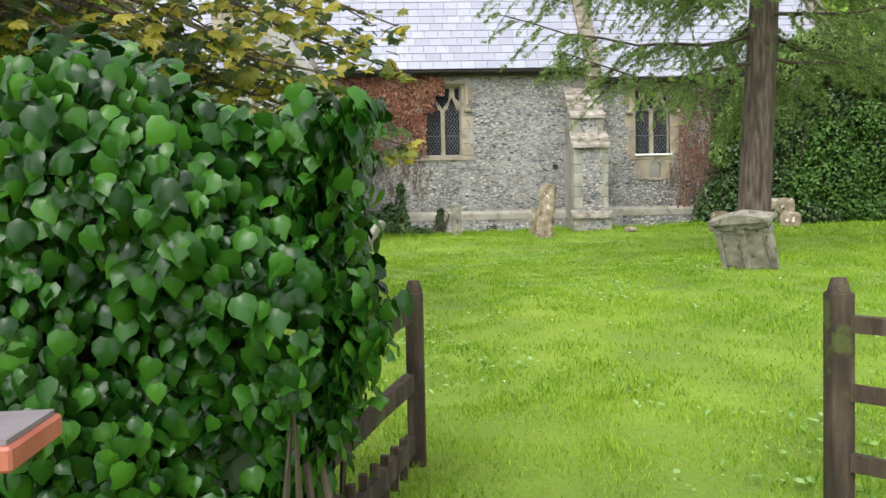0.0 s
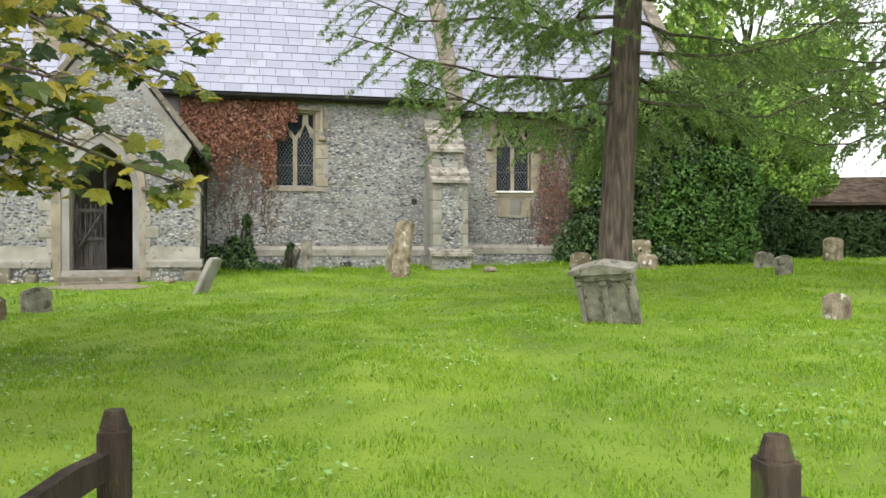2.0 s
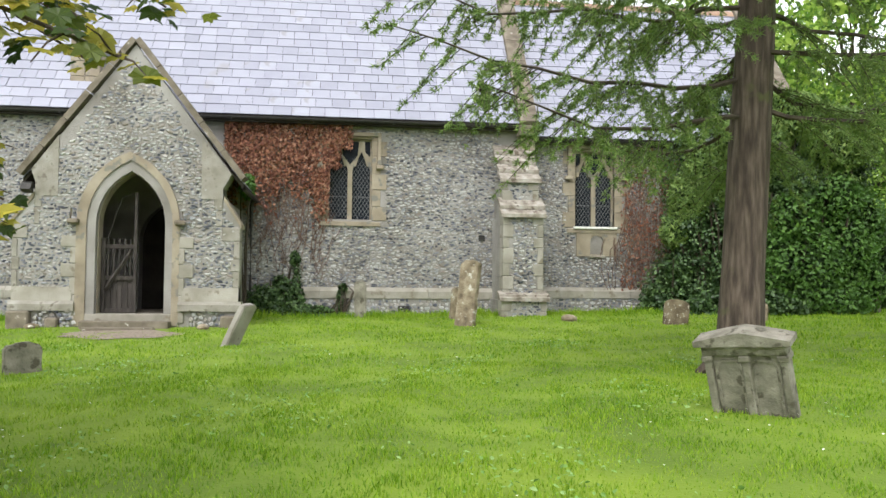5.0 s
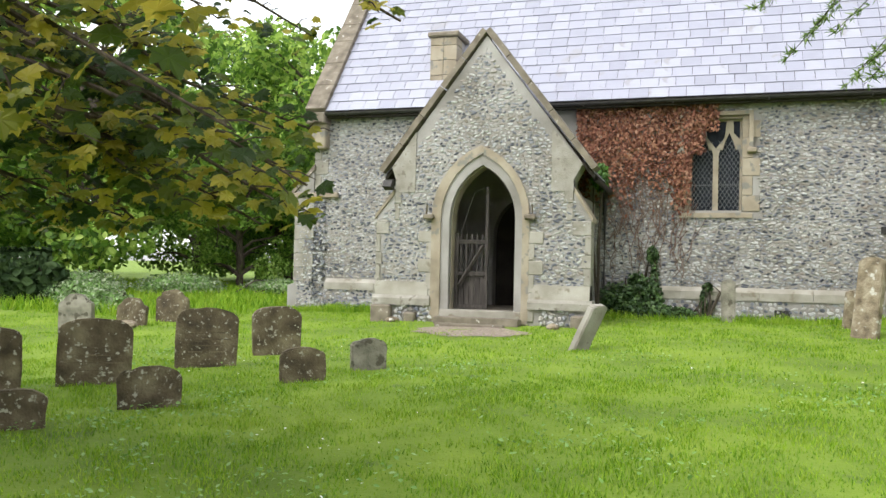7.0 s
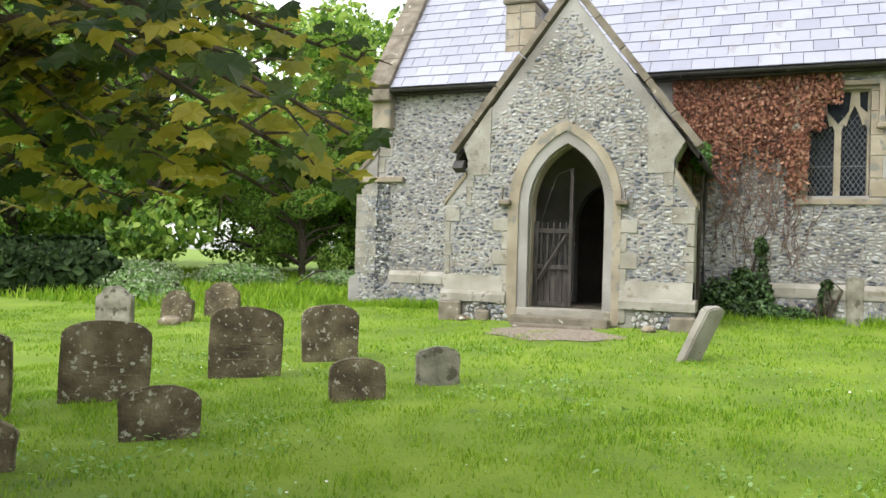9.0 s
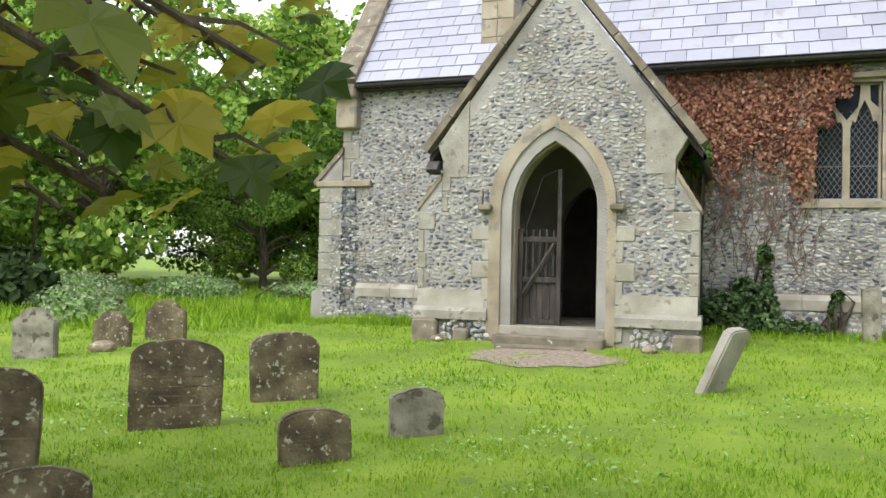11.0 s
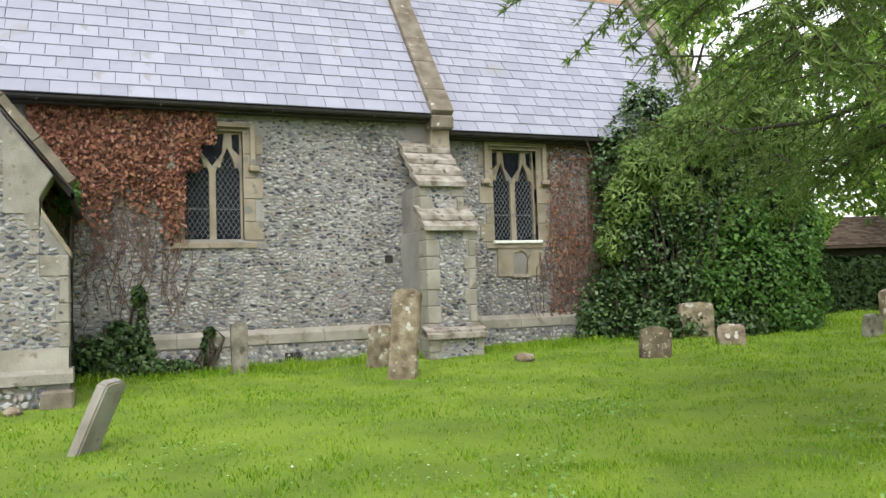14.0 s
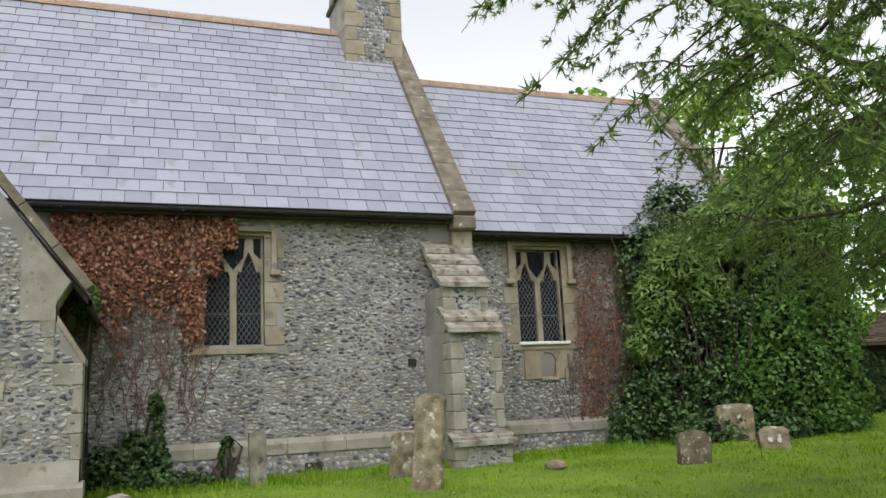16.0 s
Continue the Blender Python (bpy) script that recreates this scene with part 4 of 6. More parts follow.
# ---- gravestones ----
def gravestone(x, y, w, h, t, top, mat, label, yaw=0, lean=0, tilt=0, lines=0, category="gravestone", edge=None):
    """An upright slab with a shaped head. lean: sideways, tilt: backwards, degrees."""
    m = Matrix.Translation((x, y, float(ground_z(x, y)) - 0.12)) @ Euler((radians(-tilt), radians(lean), radians(yaw)), "ZYX").to_matrix().to_4x4()
    ob = thing("gravestone", m, label, category, "churchyard gravestones")
    hw, H = w / 2, h + 0.12
    if top == "round":
        crown = arc(0, H - 0.20 * w, hw * 1.0, 0, 180, 11)
        crown = [(px, H - 0.20 * w + (pz - (H - 0.20 * w)) * 0.4) for px, pz in crown]
    elif top == "shoulder":
        crown = [(hw, H - 0.16), (hw - 0.05, H - 0.13), (hw * 0.62, H - 0.10)] + [(hw * 0.62 * math.cos(a), H - 0.09 + 0.09 * math.sin(a)) for a in np.linspace(0.2, math.pi - 0.2, 7)] + [(-hw * 0.62, H - 0.10), (-hw + 0.05, H - 0.13), (-hw, H - 0.16)]
    elif top == "slant":
        crown = [(hw, H - 0.02), (hw * 0.5, H), (-hw * 0.6, H - 0.07), (-hw, H - 0.12)]
    else:
        crown = [(hw, H - 0.04), (hw * 0.4, H), (-hw * 0.5, H - 0.01), (-hw, H - 0.05)]
    rg = np.random.default_rng(int(abs(x * 100) + abs(y * 10)))
    poly = [(-hw * 0.97, 0), (hw * 0.97, 0), (hw, H * 0.5), *crown, (-hw, H * 0.5)]
    poly = [(px + rg.normal(0, 0.006), pz + rg.normal(0, 0.005)) for px, pz in poly]
    bm = prism(bmesh.new(), poly, [], -t / 2, t / 2)
    sharp = [e for e in bm.edges if e.is_manifold and e.calc_face_angle(0) > 0.6]
    bmesh.ops.bevel(bm, geom=sharp, offset=min(0.016, t * 0.2), segments=2, affect="EDGES")
    part("slab", bm, mat, ob)
    if lines:
        for i in range(lines):
            lw = hw * rg.uniform(0.45, 0.8)
            zz = H - 0.30 - i * 0.075
            part("inscription", box(bmesh.new(), (-lw, -t / 2 - 0.002, zz), (lw, -t / 2 + 0.001, zz + 0.012)), mat, ob)
    return ob


gravestone(-2.64, 13.62, 0.42, 0.36, 0.10, "round", M_GRAVE_GREY, "low grey headstone with a curved top in the grass", 40)
gravestone(-3.02, 12.75, 0.48, 0.37, 0.10, "round", M_GRAVE, "low brown headstone with a curved lichened top", 40)
gravestone(-4.36, 14.58, 0.64, 0.64, 0.11, "round", M_GRAVE, "brown headstone blotched with white lichen and moss", 40, 1, -3)
gravestone(-4.53, 13.22, 0.70, 0.70, 0.10, "round", M_GRAVE, "tall brown round-topped headstone with lichen dots", 40, 0, 2, 4)
gravestone(-4.75, 11.64, 0.70, 0.66, 0.10, "round", M_GRAVE, "broad brown headstone with a gently curved top", 40, 1, 2, 4)
gravestone(-3.52, 10.91, 0.52, 0.36, 0.09, "round", M_GRAVE, "low dark headstone with a curved lichened top", 42, -3, 4)
gravestone(-3.90, 9.82, 0.48, 0.30, 0.10, "round", M_GRAVE, "small brown lichened headstone sunk in grass", 42)
gravestone(-5.16, 10.8, 0.50, 0.64, 0.10, "round", M_GRAVE, "brown upright headstone with pale lichen blotches", 42)
gravestone(-8.77, 15.85, 0.58, 0.64, 0.11, "shoulder", M_GRAVE_GREY, "pale shouldered headstone covered in white lichen", 15, -2)
gravestone(-8.70, 17.1, 0.54, 0.52, 0.11, "shoulder", M_GRAVE, "brown shouldered headstone with a broken base", 15, 2)
gravestone(-8.54, 18.05, 0.62, 0.60, 0.11, "shoulder", M_GRAVE, "buff shouldered headstone with lichen spots", 15)
gravestone(-0.70, 16.3, 0.28, 0.74, 0.12, "slant", M_WASHED, "thin grey headstone leaning steeply in the grass", 55, 23, 8)
gravestone(3.40, 19.15, 0.42, 1.28, 0.13, "round", M_GRAVE_TAN, "tall leaning tan headstone with a white-crusted top", -42, 6, 2)
gravestone(3.46, 20.5, 0.36, 0.66, 0.14, "round", M_GRAVE_TAN, "short tan footstone behind a tall headstone", 10, 5)
gravestone(1.45, 21.3, 0.26, 0.80, 0.14, "flat", M_GRAVE_GREY, "narrow pale stone post by the church wall", 0)
gravestone(7.55, 18.9, 0.48, 0.50, 0.18, "round", M_GRAVE, "rough broken brown footstone leaning", -20, 8, 6)
gravestone(9.85, 20.7, 0.72, 0.66, 0.14, "flat", M_GRAVE_TAN, "square tan headstone under the shrubs", -10)
gravestone(9.45, 19.3, 0.46, 0.36, 0.26, "round", M_GRAVE_TAN, "squat crumbling stone with a pale top", -30, 14, 20)
gravestone(13.54, 21.25, 0.36, 0.68, 0.13, "round", M_GRAVE_GREY, "thin grey headstone edge-on by the shrubs", 60)
gravestone(12.3, 18.9, 0.46, 0.42, 0.16, "round", M_GRAVE_GREY, "small pale rounded headstone", 10, 6)
gravestone(11.08, 16.3, 0.42, 0.40, 0.14, "flat", M_GRAVE_GREY, "small pale square headstone", 15, -4)
gravestone(16.72, 22.1, 0.64, 0.70, 0.16, "round", M_GRAVE_TAN, "rounded tan headstone near the far hedge", 5)
gravestone(7.34, 9.9, 0.36, 0.32, 0.14, "round", M_GRAVE_TAN, "small round tan headstone in the lawn", 10)
for rx, ry, rs in ((5.63, 19.65, 0.17), (-8.4, 16.6, 0.18), (-4.5, 19.1, 0.13), (-1.5, 19.12, 0.12)):
    bm = bmesh.new()
    bmesh.ops.create_icosphere(bm, subdivisions=2, radius=rs)
    for v in bm.verts:
        v.co *= 1 + 0.25 * noise.noise(v.co * 6 + Vector((rx, ry, 0)))
        v.co.z *= 0.55
    ob = part("rock", bm, M_GRAVE_TAN, None)
    ob.location = (rx, ry, float(ground_z(rx, ry)) + rs * 0.25)
    tagged(ob, "small rough buff stone lying in the grass", "rock")


# double headstone with a pedimented cornice
def double_stone():
    m = Matrix.Translation((4.55, 10.2, float(ground_z(4.55, 10.2)) - 0.02)) @ Matrix.Rotation(radians(-44), 4, "Z") @ Matrix.Rotation(radians(17), 4, "X") @ Matrix.Rotation(radians(-4), 4, "Y") @ Matrix.Scale(0.95, 4)
    ob = thing("double_gravestone", m, "double grey headstone with twin panels under a low pediment, leaning", "gravestone")
    for x in (-0.155, 0.155):
        part("panel", box(bmesh.new(), (x - 0.145, -0.05, -0.22), (x + 0.145, 0.06, 0.60), 0.012), M_GRAVE_GREY, ob)
        part("arch_panel", prism(bmesh.new(), pointed(x - 0.12, x + 0.12, -0.2, 0.46, 0.56), [pointed(x - 0.10, x + 0.10, -0.199, 0.45, 0.54)], -0.062, -0.048), M_GRAVE_GREY, ob)
    for x in (-0.33, 0.0, 0.33):
        part("pilaster", box(bmesh.new(), (x - 0.035, -0.075, -0.22), (x + 0.035, 0.07, 0.60), 0.01), M_GRAVE_GREY, ob)
        part("capital", box(bmesh.new(), (x - 0.05, -0.09, 0.54), (x + 0.05, 0.08, 0.60), 0.01), M_GRAVE_GREY, ob)
    part("frieze", box(bmesh.new(), (-0.37, -0.085, 0.60), (0.37, 0.08, 0.70), 0.01), M_GRAVE_GREY, ob)
    part("cornice", prism(bmesh.new(), [(-0.42, 0.70), (0.42, 0.70), (0.42, 0.75), (0.18, 0.80), (0, 0.83), (-0.18, 0.80), (-0.42, 0.75)], [], -0.13, 0.12), M_GRAVE_GREY, ob)


double_stone()


# ---- creepers on the walls ----
def creeper():
    """Dead reddish-brown leaves hanging over the wall between porch and window."""
    r = np.random.default_rng(11)
    ob = thing("dead_creeper", Matrix.Translation((-0.2, WALL, 4.2)), "reddish-brown dead creeper leaves matted on the flint wall", "creeper")
    ob.matrix_world = Matrix.Identity(4)
    x, z = r.uniform(-1.6, 1.25, 17000), r.uniform(2.6, 5.36, 17000)
    low = np.interp(x, [-1.6, -0.6, 0.0, 0.5, 0.75, 1.0, 1.25], [3.7, 3.95, 4.05, 3.75, 3.5, 4.5, 4.8]) + 0.25 * np.sin(x * 9) * np.sin(x * 3.7) + r.normal(0, 0.30, 17000) - 0.25 * (r.uniform(0, 1, 17000) < 0.05)
    keep = (z > low) & ~((x > 0.74) & (z < 4.3)) & ~((x > 1.0) & (z < 4.75))
    x, z = x[keep], z[keep]
    y = WALL - 0.05 - r.uniform(0, 0.09, len(x)) - np.where(x > 0.6, 0.06, 0)
    n = np.tile((0, -1.0, 0.25), (len(x), 1))
    tagged(scatter("leaves", LEAF, LEAF_F, np.stack([x, y, z], -1), hanging(n, r, 0.6), r.uniform(0.035, 0.095, len(x)), M_DEADLEAF, ob), "", "", "", "stuff")
    b = bmesh.new()
    for i in range(90):
        px, pz = r.uniform(-0.95, 0.62), r.uniform(1.6, 3.6)
        pts = [(px, WALL - 0.045, pz)]
        for _ in range(7):
            px, pz = px + r.normal(0, 0.07), pz + r.uniform(0.08, 0.24)
            if pz < 5.3:
                pts.append((px, WALL - 0.045, pz))
        tube(b, pts, [0.007] * len(pts), 4)
    tagged(part("stems", b, M_STEM, ob, "bare brown creeper stems"), "", "", "", "stuff")
    # the same creeper, bare, on the chancel
    ob = thing("bare_creeper", Matrix.Identity(4), "bare reddish creeper stems and dry leaves on the chancel wall", "creeper")
    b = bmesh.new()
    for i in range(110):
        px, pz = r.uniform(7.5, 9.4), r.uniform(1.1, 3.2)
        pts = [(px, CHANCEL - 0.05, pz)]
        for _ in range(9):
            px, pz = px + r.normal(0, 0.07), pz + r.uniform(0.1, 0.3)
            if pz < 5.1 and not (px < 7.85 and pz > 2.9):
                pts.append((px, CHANCEL - 0.05 - r.uniform(0, 0.03), pz))
        if len(pts) > 1:
            tube(b, pts, [0.008] * len(pts), 4)
    tagged(part("stems", b, M_STEM, ob), "", "", "", "stuff")
    x, z = r.uniform(7.75, 9.4, 1500), r.uniform(1.6, 5.15, 1500)
    tagged(scatter("leaves", LEAF, LEAF_F, np.stack([x, np.full(1500, CHANCEL - 0.08), z], -1), hanging(np.tile((0, -1.0, 0.2), (1500, 1)), r, 0.5), r.uniform(0.04, 0.08, 1500), M_DEADLEAF, ob), "", "", "", "stuff")


creeper()


def blob_leaves(name, blobs, count, size, mat, r, parent, shape=LEAF, faces=LEAF_F, droop=False, floor=True):
    """Leaves over the outside of overlapping lumps (cx, cy, cz, rx, ry, rz)."""
    blobs = np.array(blobs, float)
    area = blobs[:, 3] * blobs[:, 5] + blobs[:, 4] * blobs[:, 5] + blobs[:, 3] * blobs[:, 4]
    pick = r.choice(len(blobs), count, p=area / area.sum())
    d = r.normal(0, 1, (count, 3))
    d /= np.linalg.norm(d, axis=1, keepdims=True)
    rad = 1 - np.abs(r.normal(0, 0.16, count))[:, None] + 0.08 * np.sin(d[:, :1] * 9 + pick[:, None]) * np.sin(d[:, 2:] * 8)
    p = blobs[pick, :3] + d * blobs[pick, 3:] * rad
    if floor:
        ok = p[:, 2] > ground_z(p[:, 0], p[:, 1]) + 0.02
        p, d = p[ok], d[ok]
    ax = hanging(d + (0, 0, 0.3), r, 0.5) if droop else facing(d + (0, 0, 0.3), r, 0.85)
    ob = scatter(name, shape, faces, p, ax, r.uniform(0.65, 1.25, len(p)) * size, mat, parent)
    return tagged(ob, "", "", "", "stuff")


def stems(bm, base, tips, r, thick=0.05):
    for t in tips:
        mid = [b + (q - b) * 0.5 + r.normal(0, 0.12) for b, q in zip(base, t)]
        tube(bm, [base, mid, t], [thick, thick * 0.7, thick * 0.3], 5)


def shrub(name, blobs, count, size, mat, seed, label, category="shrub", shape=LEAF, faces=LEAF_F, inner_mat=None):
    r = np.random.default_rng(seed)
    bx, by = np.mean([b[0] for b in blobs]), np.mean([b[1] for b in blobs])
    ob = thing(name, Matrix.Identity(4), label, category)
    b = bmesh.new()
    for q in blobs:
        z0 = float(ground_z(q[0], q[1]))
        stems(b, (bx * 0.4 + q[0] * 0.6, by * 0.4 + q[1] * 0.6, z0 - 0.05), [(q[0] + r.normal(0, q[3] * 0.4), q[1] + r.normal(0, q[4] * 0.4), q[2] + q[5] * r.uniform(0.2, 0.8)) for _ in range(4)], r, 0.035)
    tagged(part("stems", b, M_TWIG, ob), "", "", "", "stuff")
    # inner leaves default to dark green, painting in the shade inside the bush
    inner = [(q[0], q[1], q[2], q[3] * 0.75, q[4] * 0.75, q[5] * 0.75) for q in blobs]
    blob_leaves("inner_leaves", inner, count // 2, size * 1.5, inner_mat or M_YEW_SHADE, r, ob, shape, faces)
    blob_leaves("leaves", blobs, count, size, mat, r, ob, shape, faces)
    return ob


# ivy at the foot of the wall
shrub("ivy_clump", [(-0.65, 22.0, 1.25, 0.45, 0.25, 0.45), (-0.15, 22.05, 1.3, 0.4, 0.2, 0.5), (0.05, 22.12, 1.75, 0.09, 0.06, 0.35), (0.0, 22.12, 2.25, 0.13, 0.06, 0.2), (-0.3, 22.1, 1.7, 0.2, 0.06, 0.2), (-0.1, 21.9, 1.05, 0.6, 0.3, 0.25), (0.5, 22.0, 1.05, 0.4, 0.22, 0.16)], 2600, 0.075, M_HOLLY, 21, "dark ivy climbing from the foot of the nave wall", "ivy", IVYLEAF, IVY_F)
shrub("ivy_clump", [(1.0, 22.05, 1.3, 0.07, 0.06, 0.3), (1.08, 22.05, 1.62, 0.1, 0.05, 0.1)], 170, 0.06, M_HOLLY, 22, "small ivy sprig against the plinth", "ivy", IVYLEAF, IVY_F)
shrub("ivy_clump", [(-0.98, 21.2, 3.75, 0.16, 0.5, 0.28)], 420, 0.08, M_LIGHTBUSH, 23, "light green ivy on the porch eaves", "ivy", IVYLEAF, IVY_F)
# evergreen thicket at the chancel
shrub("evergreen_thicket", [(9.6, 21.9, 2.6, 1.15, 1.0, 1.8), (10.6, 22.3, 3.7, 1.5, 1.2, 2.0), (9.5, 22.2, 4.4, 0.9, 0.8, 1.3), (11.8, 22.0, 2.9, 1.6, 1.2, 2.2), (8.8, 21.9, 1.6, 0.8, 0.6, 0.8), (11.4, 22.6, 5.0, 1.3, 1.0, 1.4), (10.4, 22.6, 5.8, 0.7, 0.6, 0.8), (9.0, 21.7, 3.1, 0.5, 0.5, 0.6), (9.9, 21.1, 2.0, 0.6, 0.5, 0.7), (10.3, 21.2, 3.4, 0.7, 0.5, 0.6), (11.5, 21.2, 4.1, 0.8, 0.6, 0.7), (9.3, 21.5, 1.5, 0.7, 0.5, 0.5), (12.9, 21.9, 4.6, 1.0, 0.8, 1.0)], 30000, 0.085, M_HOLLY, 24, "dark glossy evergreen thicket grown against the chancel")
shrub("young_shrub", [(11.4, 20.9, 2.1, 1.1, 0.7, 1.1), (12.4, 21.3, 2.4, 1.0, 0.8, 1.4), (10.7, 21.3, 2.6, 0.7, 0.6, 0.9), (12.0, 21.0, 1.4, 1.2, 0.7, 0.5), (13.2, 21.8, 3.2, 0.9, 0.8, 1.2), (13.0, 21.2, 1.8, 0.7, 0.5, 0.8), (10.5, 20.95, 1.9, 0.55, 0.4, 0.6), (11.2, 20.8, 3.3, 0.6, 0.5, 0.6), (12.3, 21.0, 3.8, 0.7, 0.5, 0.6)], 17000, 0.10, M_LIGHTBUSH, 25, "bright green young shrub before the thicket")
SPRAY = [(-0.09, -0.5, 0), (0.09, -0.5, 0), (0.12, 0.0, 0.05), (0.02, 0.5, -0.12), (-0.02, 0.5, -0.12), (-0.12, 0.0, 0.05)]
SPRAY_F = [(0, 1, 2, 5), (5, 2, 3, 4)]
shrub("feathery_conifer", [(9.5, 21.3, 4.5, 0.7, 0.5, 0.6), (10.3, 21.0, 5.1, 0.9, 0.6, 0.6), (9.0, 21.5, 3.8, 0.5, 0.4, 0.6), (11.3, 21.1, 5.7, 1.1, 0.6, 0.6), (12.4, 21.0, 5.2, 1.0, 0.6, 0.8), (10.0, 21.2, 3.9, 0.5, 0.4, 0.5), (8.7, 21.6, 3.0, 0.35, 0.3, 0.4)], 13000, 0.16, M_NEEDLE, 28, "light green feathery conifer boughs over the thicket", "shrub", SPRAY, SPRAY_F)
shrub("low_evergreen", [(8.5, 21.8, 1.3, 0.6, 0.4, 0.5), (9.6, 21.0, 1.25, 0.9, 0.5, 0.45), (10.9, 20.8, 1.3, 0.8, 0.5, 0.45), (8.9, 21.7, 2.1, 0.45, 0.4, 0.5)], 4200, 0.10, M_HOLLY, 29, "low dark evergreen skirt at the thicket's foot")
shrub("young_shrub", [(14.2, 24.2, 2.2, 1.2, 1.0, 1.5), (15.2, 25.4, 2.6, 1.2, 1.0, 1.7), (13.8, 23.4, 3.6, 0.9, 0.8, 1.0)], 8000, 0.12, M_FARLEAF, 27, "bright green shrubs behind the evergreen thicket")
shrub("dark_shrub", [(14.6, 23.5, 1.9, 1.5, 1.0, 1.1), (16.4, 25.0, 2.2, 1.6, 1.0, 1.3)], 7000, 0.13, M_YEW_SHADE, 26, "low dark evergreen bush at the lawn's edge")


# ---- leafy trees ----
def limb_path(a, b, sag, r, n=5):
    a, b = np.array(a, float), np.array(b, float)
    t = np.linspace(0, 1, n)[:, None]
    p = a + (b - a) * t + np.array([0, 0, 1]) * (sag * np.sin(t * math.pi))
    p[1:-1] += r.normal(0, 0.06, (n - 2, 3)) * np.linalg.norm(b - a) * 0.3
    return p


def broadleaf(name, seed, height, spread, mat, leaf, count, label):
    """A tree about its base: trunk, limbs and a ragged crown of leaf clumps."""
    r = np.random.default_rng(seed)
    ob = thing(name, Matrix.Identity(4), label, "tree", "trees round the churchyard")
    b = bmesh.new()
    tube(b, [(0, 0, -0.3), (0.05, 0, height * 0.18), (-0.1, 0.1, height * 0.45), (0, 0, height * 0.8)], [0.36, 0.27, 0.2, 0.05], 9)
    blobs = []
    for i in range(42):
        a, z = r.uniform(0, 2 * math.pi), r.uniform(0.12, 0.97)
        q = spread * (1.0 - abs(z - 0.5) * 0.9) * r.uniform(0.45, 1.0)
        tip = (math.cos(a) * q, math.sin(a) * q, height * z)
        p = limb_path((0, 0, height * min(0.75, z * 0.7)), tip, 0.4, r)
        tube(b, [tuple(v) for v in p], [0.10, 0.085, 0.06, 0.04, 0.02], 5)
        s = spread * r.uniform(0.16, 0.34)
        blobs.append((*tip, s, s, s * 0.7))
    part("trunk", b, M_BARK, ob)
    blob_leaves("crown", blobs, count, leaf, mat, r, ob, floor=False)
    return ob


tree_a = broadleaf("broadleaf_tree", 31, 11, 4.6, M_FARLEAF, 0.26, 14000, "leafy green broadleaf tree at the churchyard edge")
tree_a.matrix_world = pose(-19.0, 28.0, 0.8)
tree_b = broadleaf("broadleaf_tree", 32, 14, 5.5, M_FARLEAF, 0.30, 15000, "tall bright green broadleaf tree behind the churchyard")
tree_b.matrix_world = pose(-22, 44, 0.9)
tree_c = broadleaf("broadleaf_tree", 33, 9, 4.2, M_MIDLEAF, 0.22, 13000, "dense mid-green broadleaf tree")
tree_c.matrix_world = pose(-24, 25, 0.8)
for src, x, y, turn, s in ((tree_a, -14, 36, 80, 1.1), (tree_c, -11.5, 34, 10, 0.8), (tree_c, -17, 38, 150, 0.9), (tree_a, -26, 36, 310, 0.9), (tree_c, -9.5, 41, 240, 0.9), (tree_b, -18, 60, 20, 1.2), (tree_c, -27, 29, 75, 0.9), (tree_c, -33, 26, 15, 0.9), (tree_b, -31, 33, 40, 1.0), (tree_a, -30, 22, 200, 1.0), (tree_b, -13, 52, 120, 1.0), (tree_c, -21, 18, 100, 1.0), (tree_a, -36, 14, 20, 1.2), (tree_b, -40, 44, 60, 1.2),
                           (tree_a, 18.5, 31, 10, 0.8), (tree_b, 24, 38, 70, 1.0), (tree_a, 30, 27, 140, 1.0), (tree_c, 18.2, 28.5, 190, 0.7), (tree_c, -20.5, 36, 30, 0.9), (tree_a, -26, 44, 170, 1.0), (tree_c, -15.5, 31.5, 50, 0.6), (tree_b, 36, 34, 220, 1.1), (tree_c, 27, 20, 60, 1.0), (tree_a, 17, 36, 260, 1.1), (tree_b, 33, 14, 300, 0.9), (tree_c, 21.5, 14, 20, 0.9),
                           (tree_a, -14, -14, 0, 1), (tree_b, 4, -22, 50, 1), (tree_a, 20, -12, 90, 1), (tree_b, -28, -4, 130, 1)):
    copy_thing(src, pose(x, y, float(ground_z(x, y)), 0, 0, turn) @ Matrix.Scale(s, 4))


